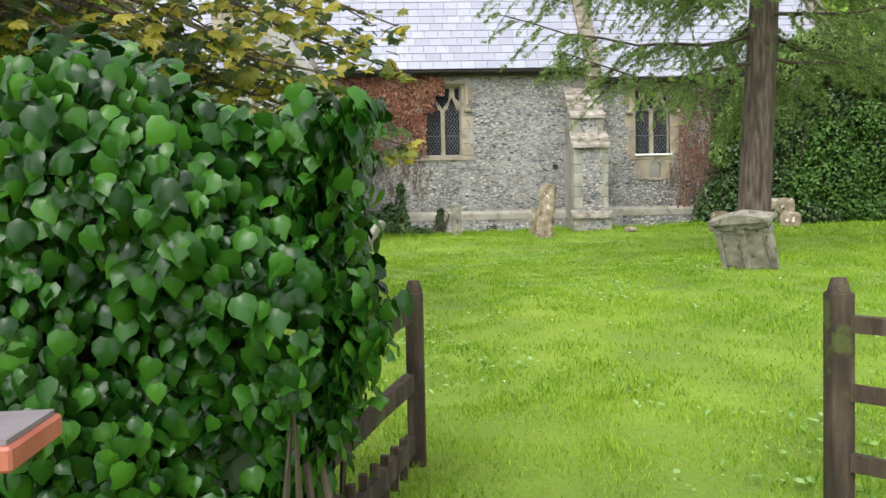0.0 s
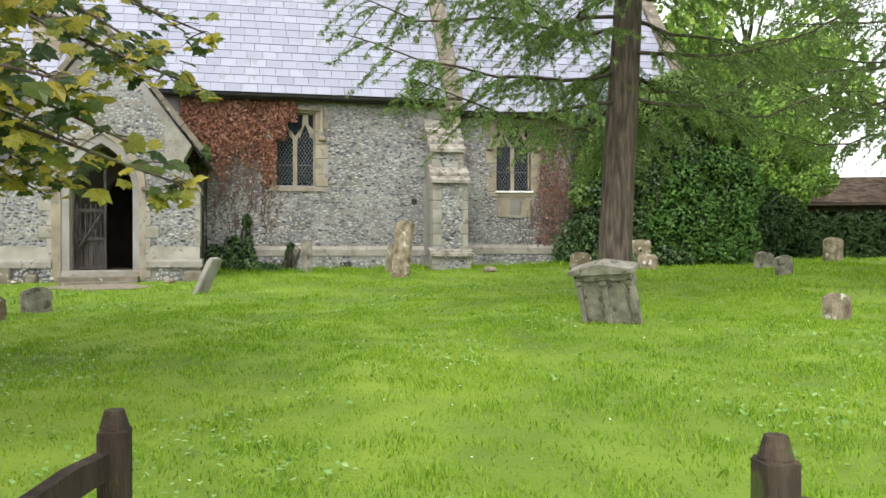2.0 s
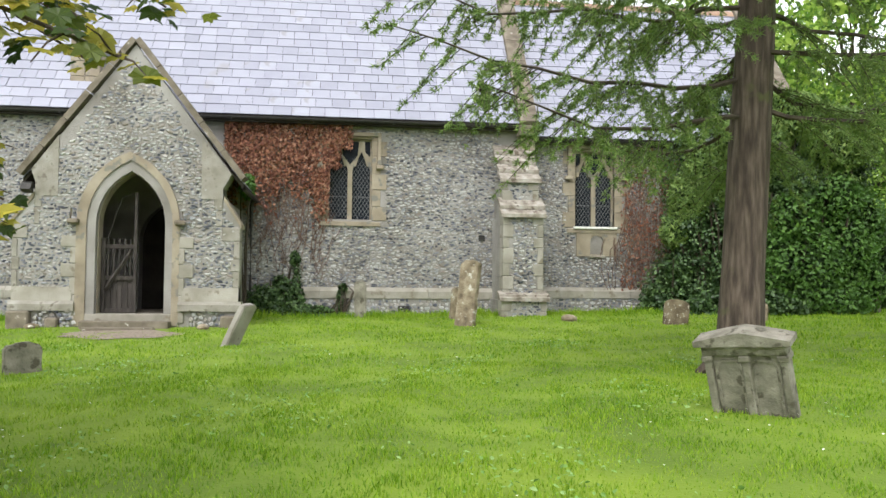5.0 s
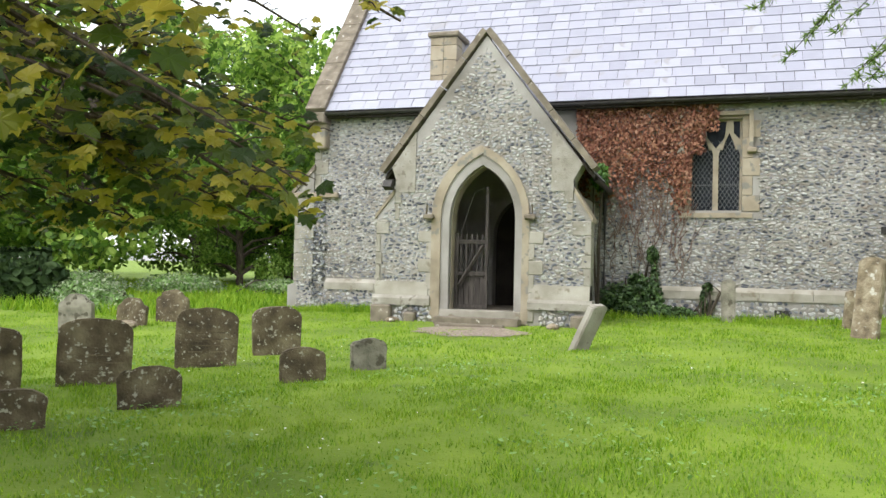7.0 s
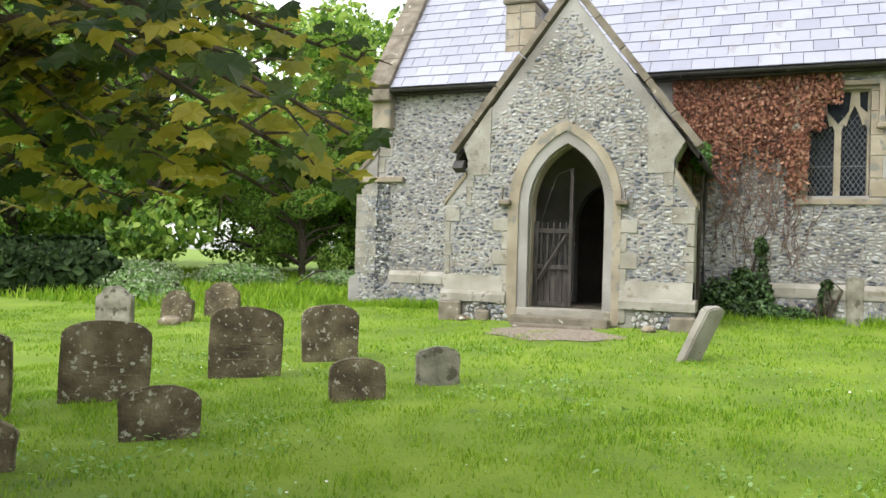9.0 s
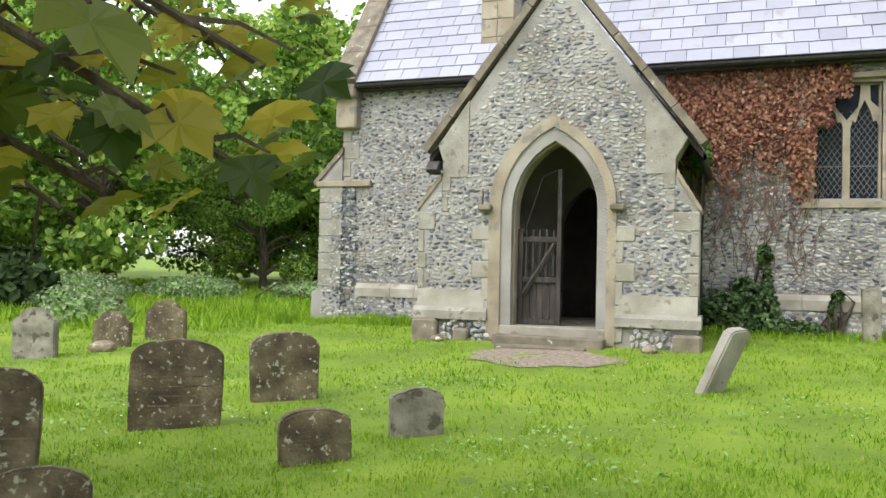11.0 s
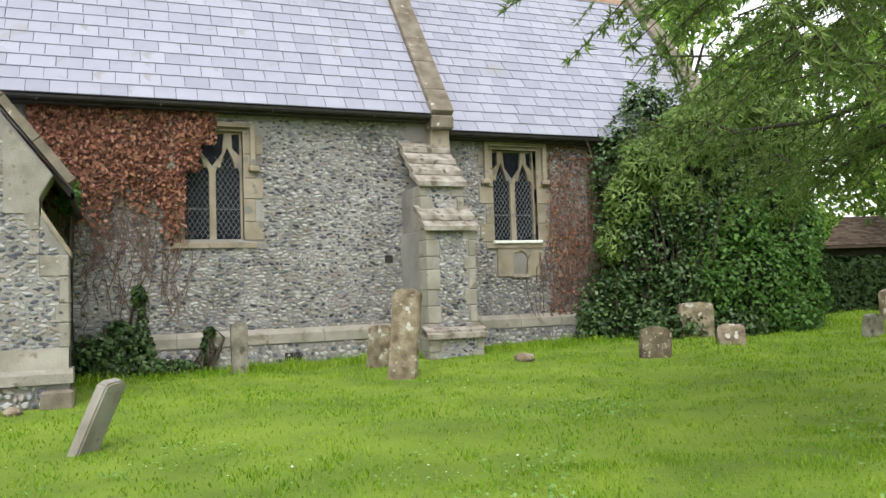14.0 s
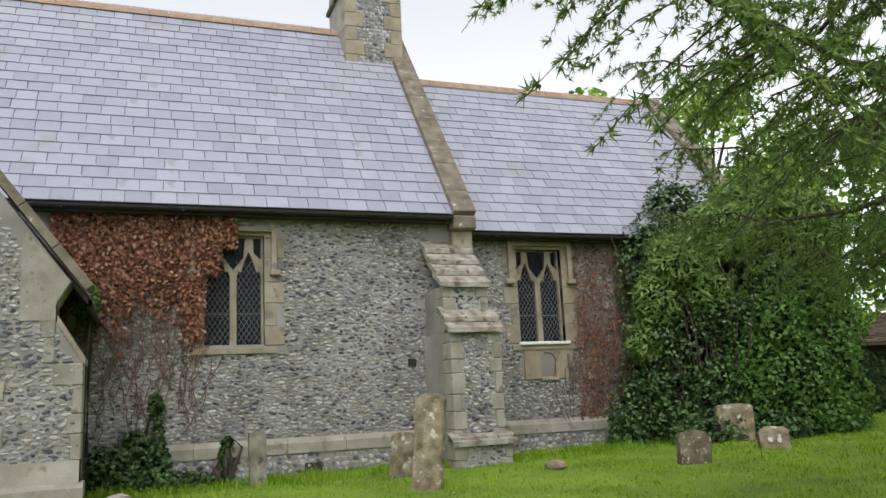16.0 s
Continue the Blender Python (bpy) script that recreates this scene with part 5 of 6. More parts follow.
def clipped_hedge(x0, y0, x1, y1, h, w, seed, label):
    r = np.random.default_rng(seed)
    n = 5200
    t, side = r.uniform(0, 1, n), r.choice(3, n)
    d = np.array([x1 - x0, y1 - y0])
    nrm = np.array([d[1], -d[0]]) / np.linalg.norm(d)
    off = np.where(side == 0, w / 2, np.where(side == 1, -w / 2, r.uniform(-w / 2, w / 2)))
    x, y = x0 + d[0] * t + nrm[0] * off, y0 + d[1] * t + nrm[1] * off
    z = ground_z(x, y) + np.where(side == 2, h, r.uniform(0, h, n)) + r.normal(0, 0.05, n)
    nn = np.where(side[:, None] == 2, (0, 0, 1.0), np.sign(off)[:, None] * np.array([*nrm, 0.2]))
    ob = thing("clipped_hedge", Matrix.Identity(4), label, "hedge")
    tagged(scatter("leaves", LEAF, LEAF_F, np.stack([x, y, z], -1), facing(nn, r, 0.5), r.uniform(0.10, 0.2, n), M_YEW_SHADE, ob), "", "", "", "stuff")
    b = bmesh.new()
    m = [(x0 + d[0] * q, y0 + d[1] * q) for q in np.linspace(0.02, 0.98, 14)]
    for px, py in m:
        z0 = float(ground_z(px, py))
        for _ in range(5):
            tube(b, [(px, py, z0 - 0.1), (px + r.normal(0, 0.15), py + r.normal(0, 0.15), z0 + h * 0.5), (px + r.normal(0, 0.3), py + r.normal(0, 0.3), z0 + h * 0.9)], [0.04, 0.03, 0.015], 4)
    tagged(part("stems", b, M_TWIG, ob), "", "", "", "stuff")
    core = [(x0 + d[0] * q, y0 + d[1] * q, float(ground_z(x0, y0)) + h * 0.5, 1.1, w * 0.42, h * 0.46) for q in np.linspace(0.05, 0.95, 10)]
    blob_leaves("inner_leaves", core, 2500, 0.3, M_YEW_SHADE, r, ob)


clipped_hedge(17.2, 26.6, 24, 25.2, 1.5, 1.2, 41, "dark clipped evergreen hedge on the far lawn")
clipped_hedge(-20, 17.5, -14.8, 21.5, 1.25, 1.2, 42, "dark clipped hedge bounding the churchyard")

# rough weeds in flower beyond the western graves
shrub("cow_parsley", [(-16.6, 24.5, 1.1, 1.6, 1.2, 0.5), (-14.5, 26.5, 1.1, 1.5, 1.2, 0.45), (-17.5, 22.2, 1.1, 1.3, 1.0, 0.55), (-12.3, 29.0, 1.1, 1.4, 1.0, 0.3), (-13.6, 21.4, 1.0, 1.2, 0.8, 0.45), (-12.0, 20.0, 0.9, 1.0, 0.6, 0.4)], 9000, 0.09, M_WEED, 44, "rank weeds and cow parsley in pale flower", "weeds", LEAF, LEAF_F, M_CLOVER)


# open-fronted barn with a tiled roof
def barn():
    ob = thing("barn", pose(24.5, 33.5, 1.15, 0, 0, -22), "open-fronted barn with brown clay tile roof behind the hedge", "barn")
    part("back_wall", box(bmesh.new(), (-5, 2.4, 0), (6, 2.6, 2.5)), M_DARKWOOD, ob)
    for x in (-5, -2.0, 1.0, 4.0):
        part("post", box(bmesh.new(), (x, -2.0, 0), (x + 0.16, -1.84, 2.3), 0.01), M_GATE, ob)
    part("wall_plate", box(bmesh.new(), (-5.1, -2.05, 2.3), (6.1, -1.8, 2.45)), M_GATE, ob)
    part("front_boarding", box(bmesh.new(), (-1.7, -1.99, 0), (6, -1.92, 2.3)), M_DARKWOOD, ob)
    deck = part("roof", yz_prism(bmesh.new(), [(-2.4, 2.25), (0.3, 3.5), (3.0, 2.25), (3.0, 2.15), (0.3, 3.38), (-2.4, 2.15)], -5.4, 6.4), M_TILE, ob)
    r = np.random.default_rng(3)
    P, A, S = [], [], []
    tilt = math.atan2(1.25, 2.7)
    m = np.array(Euler((tilt, 0, 0)).to_matrix())
    for i in range(20):
        for j in range(52):
            P.append((-5.4 + j * 0.225 + (0.11 if i % 2 else 0), -2.42 + i * 0.135, 2.26 + i * 0.0625))
            A.append(m)
            S.append((0.22, 0.2, 1))
    sh = [(0, 0, 0.03), (1, 0, 0.03), (1, 1, 0.005), (0, 1, 0.005), (0, 0, 0.0), (1, 0, 0.0)]
    tagged(scatter("tiling", sh, [(0, 1, 2, 3), (4, 5, 1, 0)], np.array(P), np.array(A), np.array(S), M_TILE, deck), "", "", "", "stuff")


barn()


# ---- larch by the double stone ----
larch_copy = []


def larch():
    r = np.random.default_rng(51)
    x0, y0 = 5.47, 12.3
    z0 = float(ground_z(x0, y0))
    ob = thing("larch_tree", Matrix.Identity(4), "tall larch with straight bark trunk and drooping feathery boughs", "tree")
    b = bmesh.new()
    zs = [-0.3, 0.0, 0.4, 1.2, 2.5, 4.0, 6.0, 9.0, 12.0]
    rad = [0.42, 0.33, 0.27, 0.24, 0.225, 0.205, 0.175, 0.12, 0.03]
    tube(b, [(x0 + 0.05 * z, y0 + 0.02 * math.sin(z), z0 + z) for z in zs], rad, 18)
    for v in b.verts:
        v.co += Vector((r.normal(0, 0.008), r.normal(0, 0.008), 0))
    for i in range(5):
        a = r.uniform(0, 6.28)
        tube(b, [(x0 + math.cos(a) * 0.2, y0 + math.sin(a) * 0.2, z0 + 0.2), (x0 + math.cos(a) * 0.5, y0 + math.sin(a) * 0.5, z0 - 0.06)], [0.11, 0.04], 7)
    part("trunk", b, M_BARK, ob, "furrowed grey-brown trunk")
    P, D = [], []
    cones = []
    boughs = [(205, 2.95, 4.6, -0.25), (190, 3.4, 5.6, -0.1), (215, 3.9, 5.2, 0.1), (178, 4.2, 5.4, -0.2), (232, 4.5, 4.6, 0.0), (195, 4.9, 5.8, 0.1), (250, 5.2, 4.2, 0), (212, 5.4, 5.2, 0.2), (168, 5.6, 5.0, 0), (185, 6.0, 5.4, 0.2),
              (-8, 3.1, 4.4, -0.2), (-30, 3.7, 4.6, 0.1), (12, 4.2, 5.0, 0.0), (-48, 4.6, 4.4, 0.1), (-15, 5.2, 4.8, 0.2), (30, 3.4, 4.6, 0), (-70, 5.0, 4.0, 0.1), (70, 4.0, 4.4, 0), (110, 4.6, 4.6, 0), (140, 5.0, 4.8, 0), (-25, 5.8, 4.6, 0.2), (270, 5.8, 3.8, 0.2), (95, 3.0, 4.4, 0), (78, 2.7, 4.6, -0.1), (62, 3.0, 5.0, 0), (86, 3.7, 4.8, 0.1)]
    boughs += [(r.uniform(0, 360), z, max(1.0, 5.2 - (z - 5) * 0.62), 0.2) for z in np.linspace(6.2, 11.4, 20)]
    for az, z, L, lift in boughs:
        L, tw = L * 0.76, bmesh.new()
        a = radians(az + r.normal(0, 5))
        n = 9
        t = np.linspace(0, 1, n)
        pts = np.stack([x0 + 0.035 * z + np.cos(a) * L * t, y0 + np.sin(a) * L * t, z0 + z + lift * L * 0.25 * t - 0.55 * np.sin(t * math.pi) * 0.5 + 0.25 * t ** 2], -1)
        pts[1:] += r.normal(0, 0.05, (n - 1, 3))
        tube(tw, [tuple(p) for p in pts], list(np.linspace(0.034, 0.006, n)), 5)
        for k in range(int(L * 15)):
            u = r.uniform(0.12, 1.0)
            i = min(int(u * (n - 1)), n - 2)
            f = u * (n - 1) - i
            base = pts[i] * (1 - f) + pts[i + 1] * f
            side = r.choice([-1, 1])
            dirn = np.array([math.cos(a + side * r.uniform(0.4, 1.3)), math.sin(a + side * r.uniform(0.4, 1.3)), r.uniform(-0.75, 0.1)])
            ln = r.uniform(0.25, 0.95) * (1.15 - 0.5 * u)
            tip = base + dirn * ln + (0, 0, -0.38 * ln)
            mid = (base + tip) / 2 + (0, 0, 0.05)
            tube(tw, [tuple(base), tuple(mid), tuple(tip)], [0.007, 0.005, 0.002], 3)
            m = int(ln * 42)
            for q in r.uniform(0.1, 1.0, m):
                c = base * (1 - q) ** 2 + 2 * mid * q * (1 - q) + tip * q * q
                P.append(c + r.normal(0, 0.012, 3))
                D.append(dirn * 0.5 + r.normal(0, 0.6, 3) + (0, 0, -0.25))
            if r.random() < 0.10:
                cones.append(mid + (0, 0, -0.03))
        part("bough", tw, M_TWIG, ob)
    # a tuft: five soft needles fanned from one bud
    shape, faces = [], []
    for i in range(5):
        ang = i / 5 * 2 * math.pi
        o = np.array([math.cos(ang), math.sin(ang), 0]) * 0.5
        s = np.array([-math.sin(ang), math.cos(ang), 0]) * 0.075
        k = len(shape)
        shape += [tuple(-s), tuple(s), tuple(o * 0.9 + (0, 0, 0.55))]
        faces.append((k, k + 1, k + 2))
    P, D = np.array(P), np.array(D)
    tagged(scatter("needles", shape, faces, P, facing(D, r, 0.2), r.uniform(0.07, 0.12, len(P)), M_NEEDLE, ob), "soft light green needle tufts", "", "", "stuff")
    cs, cf = [(0, 0, -0.5), (0.4, 0, 0), (0, 0.4, 0), (-0.4, 0, 0), (0, -0.4, 0), (0, 0, 0.5)], [(0, 2, 1), (0, 3, 2), (0, 4, 3), (0, 1, 4), (5, 1, 2), (5, 2, 3), (5, 3, 4), (5, 4, 1)]
    larch_copy.append(ob)
    tagged(scatter("cones", cs, cf, np.array(cones), facing(np.tile((0, 0, 1.0), (len(cones), 1)), r), np.full(len(cones), 0.05), M_TWIG, ob), "small brown cones", "", "", "stuff")


larch()
copy_thing(larch_copy[0], Matrix.Translation((12.7, 13.6, 0.05)) @ pose(0, 0, 0, 0, 0, 150) @ Matrix.Translation((-5.47, -12.3, 0)))


# ---- sycamore whose boughs overhang the walk ----
def sycamore():
    r = np.random.default_rng(61)
    ob = thing("sycamore_tree", Matrix.Identity(4), "sycamore with olive and yellow-green lobed leaves overhanging the lawn", "tree")
    b = bmesh.new()
    base = np.array([-7.4, 6.2, 0.4])
    tube(b, [tuple(base), (-7.35, 6.2, 2.0), (-7.2, 6.3, 4.0), (-7.3, 6.4, 7.5)], [0.42, 0.33, 0.28, 0.1], 12)
    tips = [(-1.15, 9.15, 2.35), (-1.5, 8.9, 2.6), (-0.55, 9.0, 3.2), (-0.2, 9.3, 3.7), (-0.9, 9.8, 3.7), (-2.2, 9.2, 2.75), (-2.7, 10.2, 3.0), (-1.8, 10.4, 3.6), (-3.4, 9.6, 2.7), (-2.4, 8.2, 3.0), (-3.6, 8.6, 2.9), (-1.2, 8.0, 3.5),
            (-4.4, 10.4, 3.1), (-4.6, 9.2, 3.0), (-3.2, 10.8, 3.7), (-2.0, 9.4, 4.3), (-3.0, 8.8, 4.4), (-4.2, 9.8, 4.4), (-1.0, 9.0, 4.6), (-0.1, 8.8, 4.5), (-5.4, 10.0, 3.4), (-5.6, 8.6, 3.3), (-3.4, 11.6, 4.2), (-4.8, 11.4, 3.8),
            (-2.4, 7.2, 4.0), (-1.2, 7.6, 4.9), (-3.8, 7.0, 3.9), (-5.2, 7.4, 4.0), (-0.8, 9.8, 5.4), (-2.4, 10.4, 5.4), (-6.0, 11.2, 4.0), (-6.4, 9.2, 4.6), (-1.6, 8.8, 5.6), (-3.2, 9.6, 5.8), (-4.8, 8.4, 5.6), (-0.3, 9.9, 4.6),
            (0.12, 7.0, 2.75), (-0.15, 7.3, 3.0), (-0.85, 7.9, 2.45), (-1.05, 8.5, 2.35), (0.1, 7.7, 3.3), (-0.6, 7.2, 2.7), (-1.3, 7.2, 2.55), (-1.7, 7.9, 2.45), (-2.3, 7.6, 2.6), (-1.5, 9.5, 2.5), (-2.0, 8.6, 2.5), (-2.9, 9.3, 2.45), (-3.1, 8.4, 2.6), (-0.4, 7.9, 3.8), (0.0, 8.4, 4.0), (-1.9, 9.9, 2.9), (-3.8, 10.2, 2.8), (-4.4, 8.2, 2.9),
            (-1.35, 9.0, 2.12), (-1.8, 9.35, 2.12), (-2.2, 9.0, 2.15), (-2.6, 9.6, 2.15), (-1.1, 9.05, 2.15), (-3.2, 9.2, 2.2), (-3.6, 9.9, 2.25), (-2.8, 8.6, 2.2), (-1.6, 8.6, 2.2), (-2.3, 10.1, 2.4), (-4.2, 9.4, 2.4), (-1.5, 9.9, 2.8),
            (0.12, 5.5, 2.0), (-0.1, 5.55, 2.2), (-0.3, 5.4, 2.45), (-0.6, 5.5, 2.35), (-0.9, 5.2, 2.6), (-1.3, 5.5, 2.5), (-0.5, 5.6, 2.9), (-1.6, 5.3, 2.5), (-2.2, 5.5, 2.5), (-2.8, 5.2, 2.6), (-1.2, 5.0, 3.0), (-2.0, 5.0, 3.1), (-0.4, 5.2, 3.1), (-2.6, 5.7, 3.2), (-3.4, 5.3, 3.1), (-1.0, 5.4, 3.5)]
    P, N, D = [], [], []
    for tip in tips:
        tip = np.array(tip)
        st = base + (0.1, 0.05, r.uniform(2.4, 4.6))
        n = 9
        t = np.linspace(0, 1, n)[:, None]
        sag = max(0.3, 0.9 - abs(tip[2] - st[2]) * 0.2)
        pts = st + (tip - st) * t + np.array([0, 0, 1]) * sag * np.sin(t * math.pi) ** 1
        pts[1:-1] += r.normal(0, 0.08, (n - 2, 3))
        tube(b, [tuple(p) for p in pts], list(np.linspace(0.06, 0.007, n)), 6)
        for k in range(32):
            u = 1 - r.uniform(0, 1) ** 1.3 * 0.62
            i = min(int(u * (n - 1)), n - 2)
            f = u * (n - 1) - i
            p = pts[i] * (1 - f) + pts[i + 1] * f
            d = (tip - st) / np.linalg.norm(tip - st) * 0.6 + r.normal(0, 0.7, 3) * (1, 1, 0.45)
            d = d / np.linalg.norm(d)
            ln = r.uniform(0.15, 0.5) * (1.25 - u * 0.8)
            e = p + d * ln
            tube(b, [tuple(p), tuple((p + e) / 2 + (0, 0, 0.02)), tuple(e)], [0.007, 0.005, 0.003], 3)
            for _ in range(5):
                q = p + (e - p) * r.uniform(0.35, 1.15) + r.normal(0, 0.07, 3)
                P.append(q - (0, 0, r.uniform(0.02, 0.08)))
                N.append((r.normal(0.1, 0.4), r.normal(-0.55, 0.4), 0.8))
                D.append(d * 0.9 + (0, 0, -0.75))
    part("trunk", b, M_BARK, ob)
    P, N, D = np.array(P), np.array(N), np.array(D)
    # keep the walker's way clear
    ok = ~((P[:, 2] < 3.0) & (np.hypot(P[:, 0] + 0.35, P[:, 1] - 8.1) < 0.7)) & ~((P[:, 0] > -0.3 - 0.72 * (P[:, 1] - 8.25)) & (P[:, 2] < 3.1) & (P[:, 1] > 7))
    ok &= P[:, 2] > np.where(P[:, 1] > 6.6, 2.1, 1.85)
    way = np.interp(P[:, 1], [5, 6.2, 8.0, 9.0], [1.0, 0.5, -0.37, -0.3])
    ok &= ~((np.abs(P[:, 0] - way) < 0.5) & (P[:, 2] < 2.7))
    ok &= ~((P[:, 0] > 0.25) | ((P[:, 1] > 5.95) & (P[:, 1] < 6.6) & (P[:, 0] > -2)))
    P, N, D = P[ok], N[ok], D[ok]
    nn = N / np.linalg.norm(N, axis=1, keepdims=True)
    dd = D - nn * (D * nn).sum(1, keepdims=True)
    dd /= np.linalg.norm(dd, axis=1, keepdims=True) + 1e-9
    ax = np.stack([np.cross(dd, nn), dd, nn], -1)
    tagged(scatter("leaves", MAPLE, MAPLE_F, P, ax, r.uniform(0.065, 0.135, len(P)), M_MAPLE, ob), "lobed olive and yellow-green leaves", "", "", "stuff")


sycamore()


# ---- the gateway: ivy-grown hedge, post-and-rail fence, red stand ----
def fence(rails, posts, label):
    ob = thing("rail_fence", Matrix.Identity(4), label, "fence", "entrance fences")
    for x, y, h, w in posts:
        z0 = float(ground_z(x, y)) - 0.2
        bm = box(bmesh.new(), (x - w / 2, y - w / 2, z0), (x + w / 2, y + w / 2, h - 0.05), 0.008)
        bmesh.ops.create_cone(bm, cap_ends=True, segments=10, radius1=w * 0.5, radius2=w * 0.32, depth=0.05, matrix=Matrix.Translation((x, y, h - 0.025)))
        part("post", bm, M_FENCE, ob)
    for (ax, ay, az), (bx, by, bz), th in rails:
        d = Vector((bx - ax, by - ay, bz - az))
        q = d.to_track_quat("X", "Z").to_matrix().to_4x4()
        n = 8
        bm = bmesh.new()
        r = random.Random(int(ax * 100 + az * 1000))
        rows = []
        for i in range(n + 1):
            o = r.uniform(-0.006, 0.006)
            rows.append([bm.verts.new((d.length * i / n, sy * 0.02 + o, sz * th / 2 + r.uniform(-0.006, 0.006))) for sy, sz in ((-1, -1), (1, -1), (1, 1), (-1, 1))])
        for a, b in zip(rows, rows[1:]):
            for i in range(4):
                bm.faces.new((a[i], a[(i + 1) % 4], b[(i + 1) % 4], b[i]))
        bm.faces.new(rows[0]), bm.faces.new(rows[-1][::-1])
        bmesh.ops.recalc_face_normals(bm, faces=bm.faces)
        bmesh.ops.transform(bm, matrix=Matrix.Translation((ax, ay, az)) @ q, verts=bm.verts)
        part("rail", bm, M_FENCE, ob)
    return ob


lf = fence([((0.15, 3.60, 1.09), (-0.22, 2.45, 1.02), 0.075), ((0.15, 3.60, 0.78), (-0.22, 2.45, 0.70), 0.075), ((0.15, 3.60, 0.50), (-0.22, 2.45, 0.42), 0.085)], [(0.174, 3.65, 1.23, 0.082)], "mossy weathered post-and-rail fence beside the ivy hedge")
rf = fence([((1.73, 2.84, 1.10), (3.0, 1.75, 1.02), 0.062), ((1.73, 2.84, 0.855), (3.0, 1.75, 0.78), 0.06), ((1.73, 2.84, 0.60), (3.0, 1.75, 0.52), 0.065)], [(1.70, 2.87, 1.265, 0.082), (3.02, 1.73, 1.2, 0.085)], "brown weathered post-and-rail fence at the gap")
for ob, ax, ay, bx, by, zt in ((lf, 0.15, 3.60, -0.22, 2.45, 0.56), (rf, 1.73, 2.84, 3.0, 1.75, 0.68)):
    for i in range(1, 9):
        t = i / 10
        x, y = ax + (bx - ax) * t, ay + (by - ay) * t
        part("pale", box(bmesh.new(), (x - 0.017, y - 0.017, float(ground_z(x, y)) - 0.05), (x + 0.017, y + 0.017, zt), 0.004), M_FENCE, ob)


def ivy_hedge():
    r = np.random.default_rng(71)
    ob = thing("ivy_hedge", Matrix.Identity(4), "thick hedge grown over with large glossy ivy leaves", "hedge")
    # lumpy face, rounded end and top
    n = 21000
    face = r.choice(3, n, p=(0.62, 0.22, 0.16))
    u, v = r.uniform(0, 1, n), r.uniform(0, 1, n)
    x = np.where(face == 0, -3.6 + 3.50 * u, np.where(face == 1, -0.06, -3.6 + 3.50 * u))
    y = np.where(face == 0, 2.24, np.where(face == 1, 2.24 + 0.8 * u, 2.24 + 0.8 * v))
    top = 1.83 + 0.07 * np.sin(x * 3.1) + 0.05 * np.sin(x * 7.3) + 0.10 * np.exp(-((x + 0.45) ** 2) / 0.1)
    z = np.where(face == 2, top, 0.12 + (top - 0.12) * v)
    nrm = np.where(face[:, None] == 0, (0, -1.0, 0.35), np.where(face[:, None] == 1, (1.0, -0.2, 0.3), (0, -0.3, 1.0)))
    bulge = 0.13 * np.sin(x * 4.2 + z * 3) * np.sin(z * 4.4 + 1) + 0.07 * np.sin(x * 9 + z * 8)
    bulge = np.where(face == 1, bulge * 0.4, bulge)
    near = np.clip((z - 0.2) * 0.3, 0, 0.15)
    p = np.stack([x, y, z], -1) + nrm * (bulge + near - 0.12 + r.normal(0, 0.05, n))[:, None]
    # the end narrows towards the ground
    p[:, 0] -= np.where(x > -0.5, np.clip(1.15 - z, 0, 1) * 0.26, 0)
    p[:, 1] += np.clip(1.0 - z, 0, 1) * 0.28
    tagged(scatter("leaves", IVYLEAF, IVY_F, p, hanging(nrm, r, 0.42), r.uniform(0.045, 0.082, n), M_IVY, ob, "", True), "large glossy ivy leaves", "", "", "stuff")
    # darker leaves behind the ivy: the shade in its gaps, put into colour
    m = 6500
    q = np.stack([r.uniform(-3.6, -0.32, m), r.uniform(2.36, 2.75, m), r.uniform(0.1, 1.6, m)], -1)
    tagged(scatter("inner_leaves", IVYLEAF, IVY_F, q, facing(np.tile((0, -1.0, 0.3), (m, 1)), r, 0.8), r.uniform(0.08, 0.15, m), M_YEW_SHADE, ob), "", "", "", "stuff")
    b = bmesh.new()
    for i in range(46):
        sx, sy = r.uniform(-3.6, -0.3), r.uniform(2.4, 2.75)
        tube(b, [(sx, sy, float(ground_z(sx, sy)) - 0.05), (sx + r.normal(0, 0.1), sy + r.normal(0, 0.06), 0.7), (sx + r.normal(0, 0.16), sy + r.normal(0, 0.1), 1.5)], [0.03, 0.022, 0.01], 5)
    for i in range(16):
        sy = 2.2 + i * 0.045
        tube(b, [(-0.1 + r.normal(0, 0.03), sy, 0.1), (-0.12 + r.normal(0, 0.04), sy + r.normal(0, 0.05), 0.7), (-0.17, sy, 1.1)], [0.016, 0.012, 0.006], 5)
    tagged(part("stems", b, M_TWIG, ob), "", "", "", "stuff")


ivy_hedge()
stand = thing("red_stand", pose(-0.475, 1.35, -0.04, 0, 0, 4), "faded red wooden stand with a weathered grey top", "stand")
part("top_board", box(bmesh.new(), (-0.55, -0.10, 1.185), (0.02, 0.12, 1.225), 0.005), M_RED, stand)
part("top_face", box(bmesh.new(), (-0.54, -0.09, 1.2255), (0.01, 0.11, 1.234)), M_GREYTOP, stand)
part("leg", box(bmesh.new(), (-0.13, -0.04, -0.1), (-0.075, 0.04, 1.185), 0.005), M_RED, stand)
part("leg", box(bmesh.new(), (-0.5, -0.04, -0.1), (-0.445, 0.04, 1.185), 0.005), M_RED, stand)


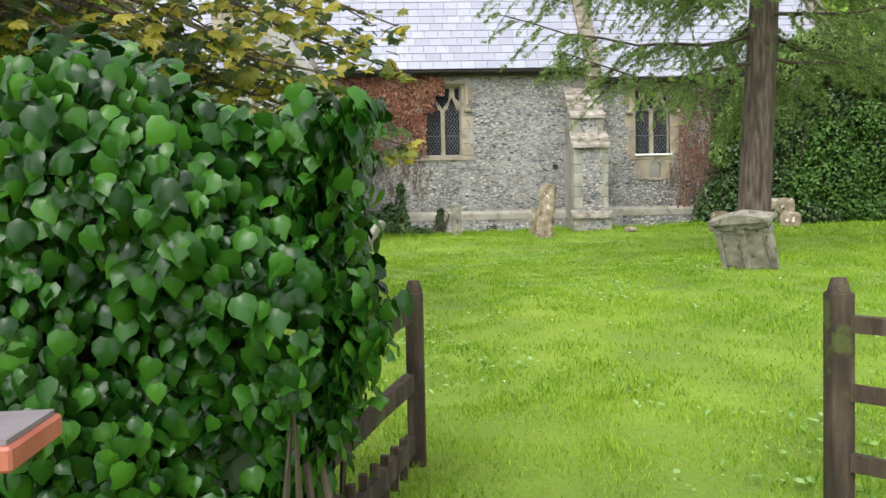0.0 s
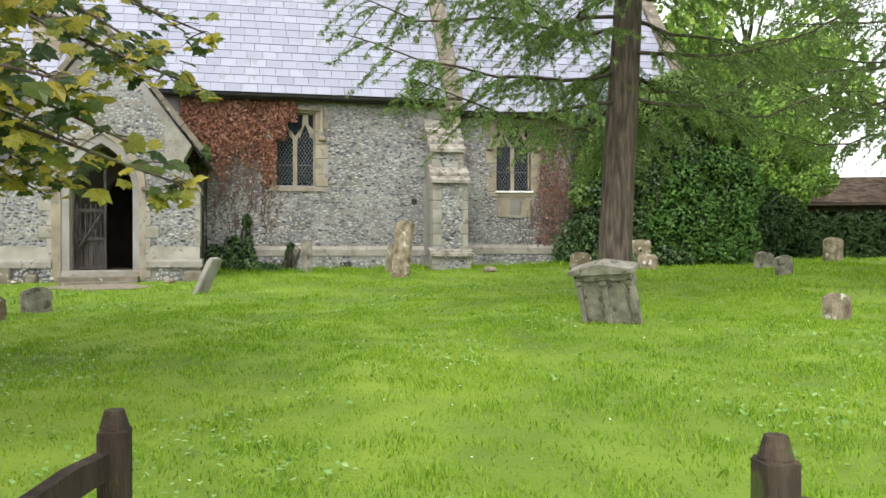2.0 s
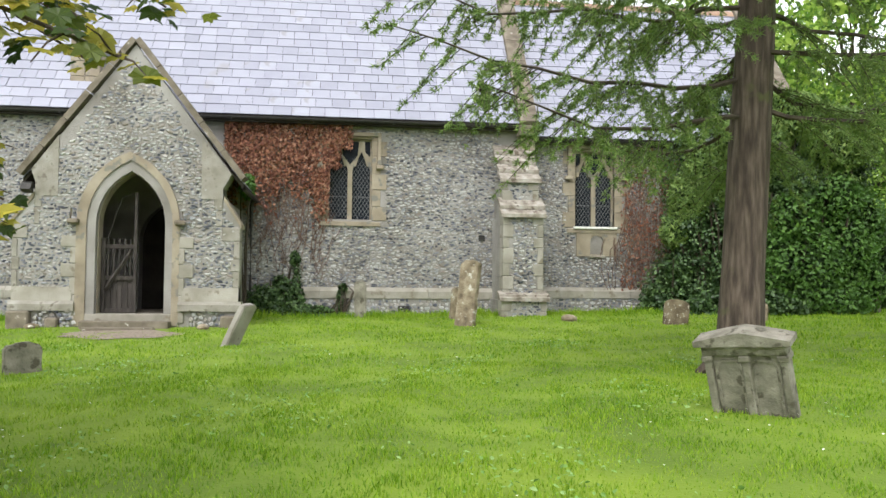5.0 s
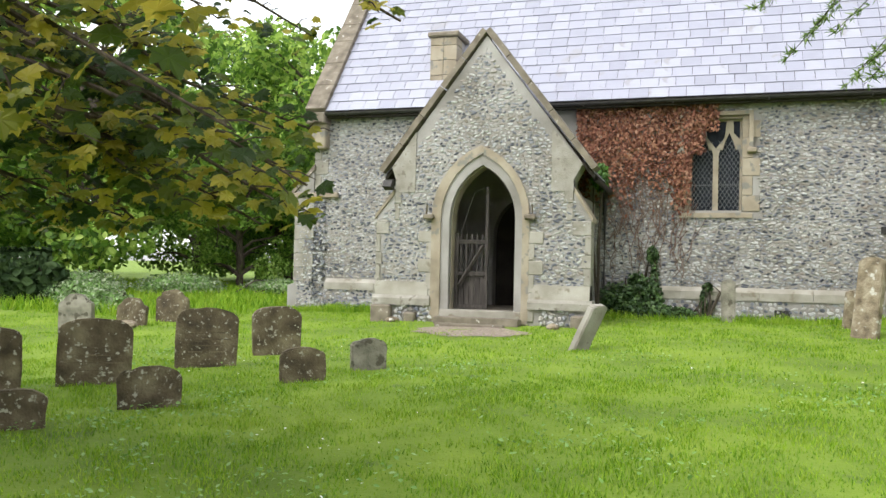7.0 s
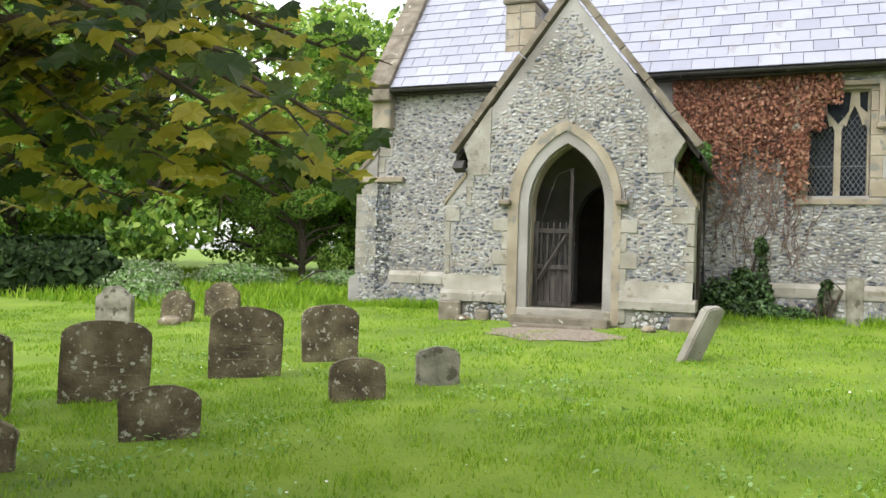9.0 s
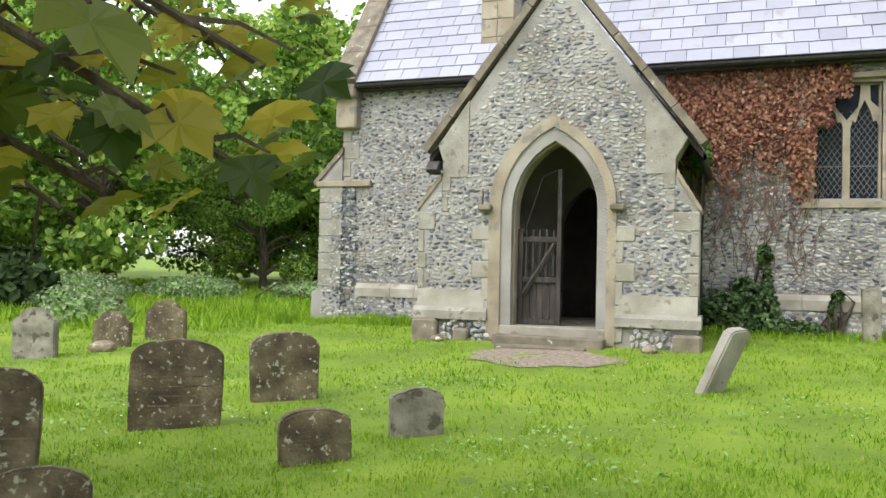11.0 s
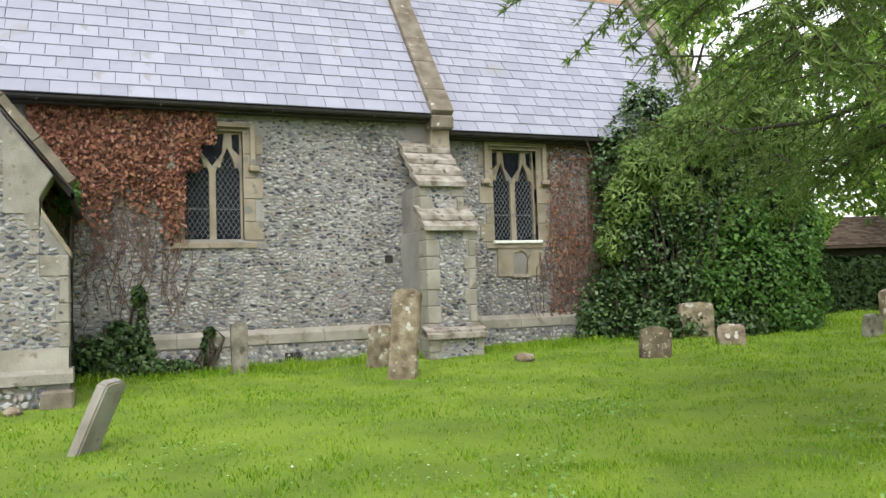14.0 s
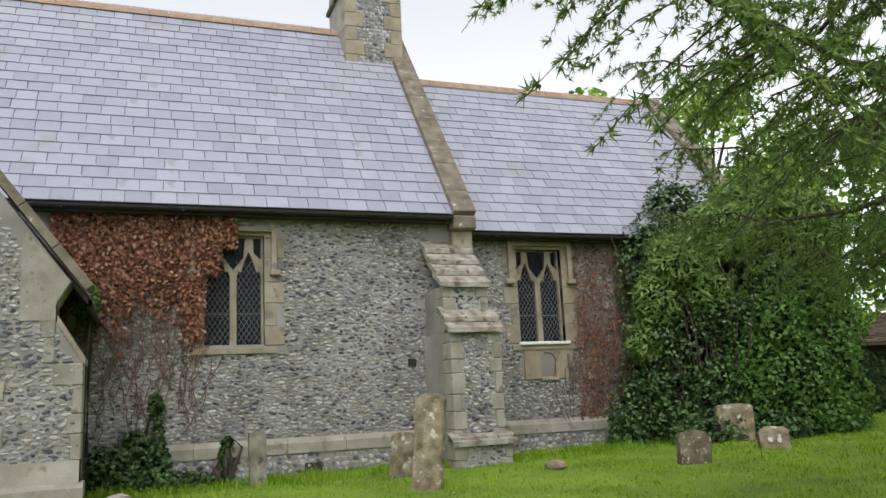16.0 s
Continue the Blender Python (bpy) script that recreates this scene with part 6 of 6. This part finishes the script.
# ---- grass and weeds ----
def grass():
    r = np.random.default_rng(81)
    shape = [(-0.5, 0, 0), (0.5, 0, 0), (-0.36, 0.16, 0.55), (0.36, 0.16, 0.55), (0, 0.5, 1)]
    faces = [(0, 1, 3, 2), (2, 3, 4)]

    def sow(name, n, x0, x1, y0, y1, h, w, label):
        x, y = r.uniform(x0, x1, n), r.uniform(y0, y1, n)
        # blades gather in tufts
        k = np.sin(x * 5.1 + np.sin(y * 3.3) * 2) * np.sin(y * 4.7 + np.sin(x * 2.9) * 2)
        keep = r.uniform(0, 1, n) < 0.62 + 0.38 * k
        keep &= ~((y > WALL - 0.1) & (x > NAVE_L - 0.6) & (x < CH_R)) & ~((y > PORCH - 0.1) & (x > -5) & (x < -0.9))
        keep &= ~((np.hypot((x + 2.75) / 0.85, (y - 18.0) / 0.75) < 1) & (r.uniform(0, 1, n) < 0.93)) & ~((x > -3.85) & (x < -2) & (y > PORCH - 0.9) & (y < PORCH))
        x, y, k = x[keep], y[keep], k[keep]
        m = len(x)
        a = r.uniform(0, 2 * math.pi, m)
        hh = h * r.uniform(0.5, 1.3, m) * (1 + 0.35 * k)
        lean = r.normal(0, 0.35, m)
        ax = np.stack([np.stack([np.cos(a), np.sin(a), 0 * a], -1), np.stack([-np.sin(a), np.cos(a), 0 * a], -1), np.stack([lean * np.cos(a * 3), lean * np.sin(a * 3), 1 + 0 * a], -1)], -1)
        ob = scatter(name, shape, faces, np.stack([x, y, ground_z(x, y) - 0.01], -1), ax, np.stack([w * r.uniform(0.6, 1.4, m), hh * r.uniform(0.4, 1.2, m), hh], -1), M_BLADE)
        tagged(ob, label, "grass", "", "stuff")

    sow("lawn_grass", 330000, -7, 9, 4.5, 13.5, 0.042, 0.008, "short bright green lawn grass in tufts")
    sow("lawn_grass", 120000, -2.5, 5, 1.0, 4.6, 0.038, 0.006, "short trodden green lawn grass at the gap")
    sow("lawn_grass", 210000, -13, 17, 13.4, 24, 0.045, 0.012, "bright green churchyard grass before the church")
    sow("long_grass", 45000, -24, -8.4, 19, 36, 0.22, 0.03, "longer green grass west of the church")
    sow("lawn_grass", 30000, 8, 24, 6, 26, 0.08, 0.02, "bright green grass on the eastern lawn")
    sow("wall_grass", 5000, -8.8, -4.9, 21.2, 22.1, 0.14, 0.012, "longer grass along the wall foot")
    sow("wall_grass", 9000, -0.9, 9, 21.0, 22.15, 0.12, 0.012, "longer grass along the wall foot")
    # low broad-leaved weeds and daisies
    n = 26000
    x, y = r.uniform(-6, 7, n), r.uniform(1.5, 16, n)
    keep = np.sin(x * 1.7 + 1) * np.sin(y * 1.3) + 0.6 * np.sin(x * 5.3) * np.sin(y * 4.1 + x) + r.normal(0, 0.3, n) + np.where((x < -0.5) & (y < 10.5), 0.45, 0) > 0.6
    x, y = x[keep], y[keep]
    z = ground_z(x, y) + r.uniform(0.03, 0.06, len(x))
    tagged(scatter("clover_leaves", LEAF, LEAF_F, np.stack([x, y, z], -1), facing(np.tile((0, 0, 1.0), (len(x), 1)), r, 0.35), r.uniform(0.018, 0.05, len(x)), M_CLOVER), "low broad-leaved weeds in the lawn", "weeds", "", "stuff")
    n = 1100
    x, y = r.uniform(-6, 8, n), r.uniform(2, 19, n)
    keep = np.sin(x * 1.1) * np.sin(y * 0.9 + 2) + r.normal(0, 0.3, n) > 0.4
    x, y = x[keep], y[keep]
    z = ground_z(x, y) + 0.055
    hexa = [(math.cos(a) * 0.5, math.sin(a) * 0.5, 0.1) for a in np.linspace(0, 2 * math.pi, 6, endpoint=False)] + [(0, 0, 0)]
    tagged(scatter("daisies", hexa, [(i, (i + 1) % 6, 6) for i in range(6)], np.stack([x, y, z], -1), facing(np.tile((0, 0, 1.0), (len(x), 1)), r, 0.3), r.uniform(0.012, 0.022, len(x)), M_FLOWER), "tiny white daisies scattered in the lawn", "flowers", "", "stuff")


grass()
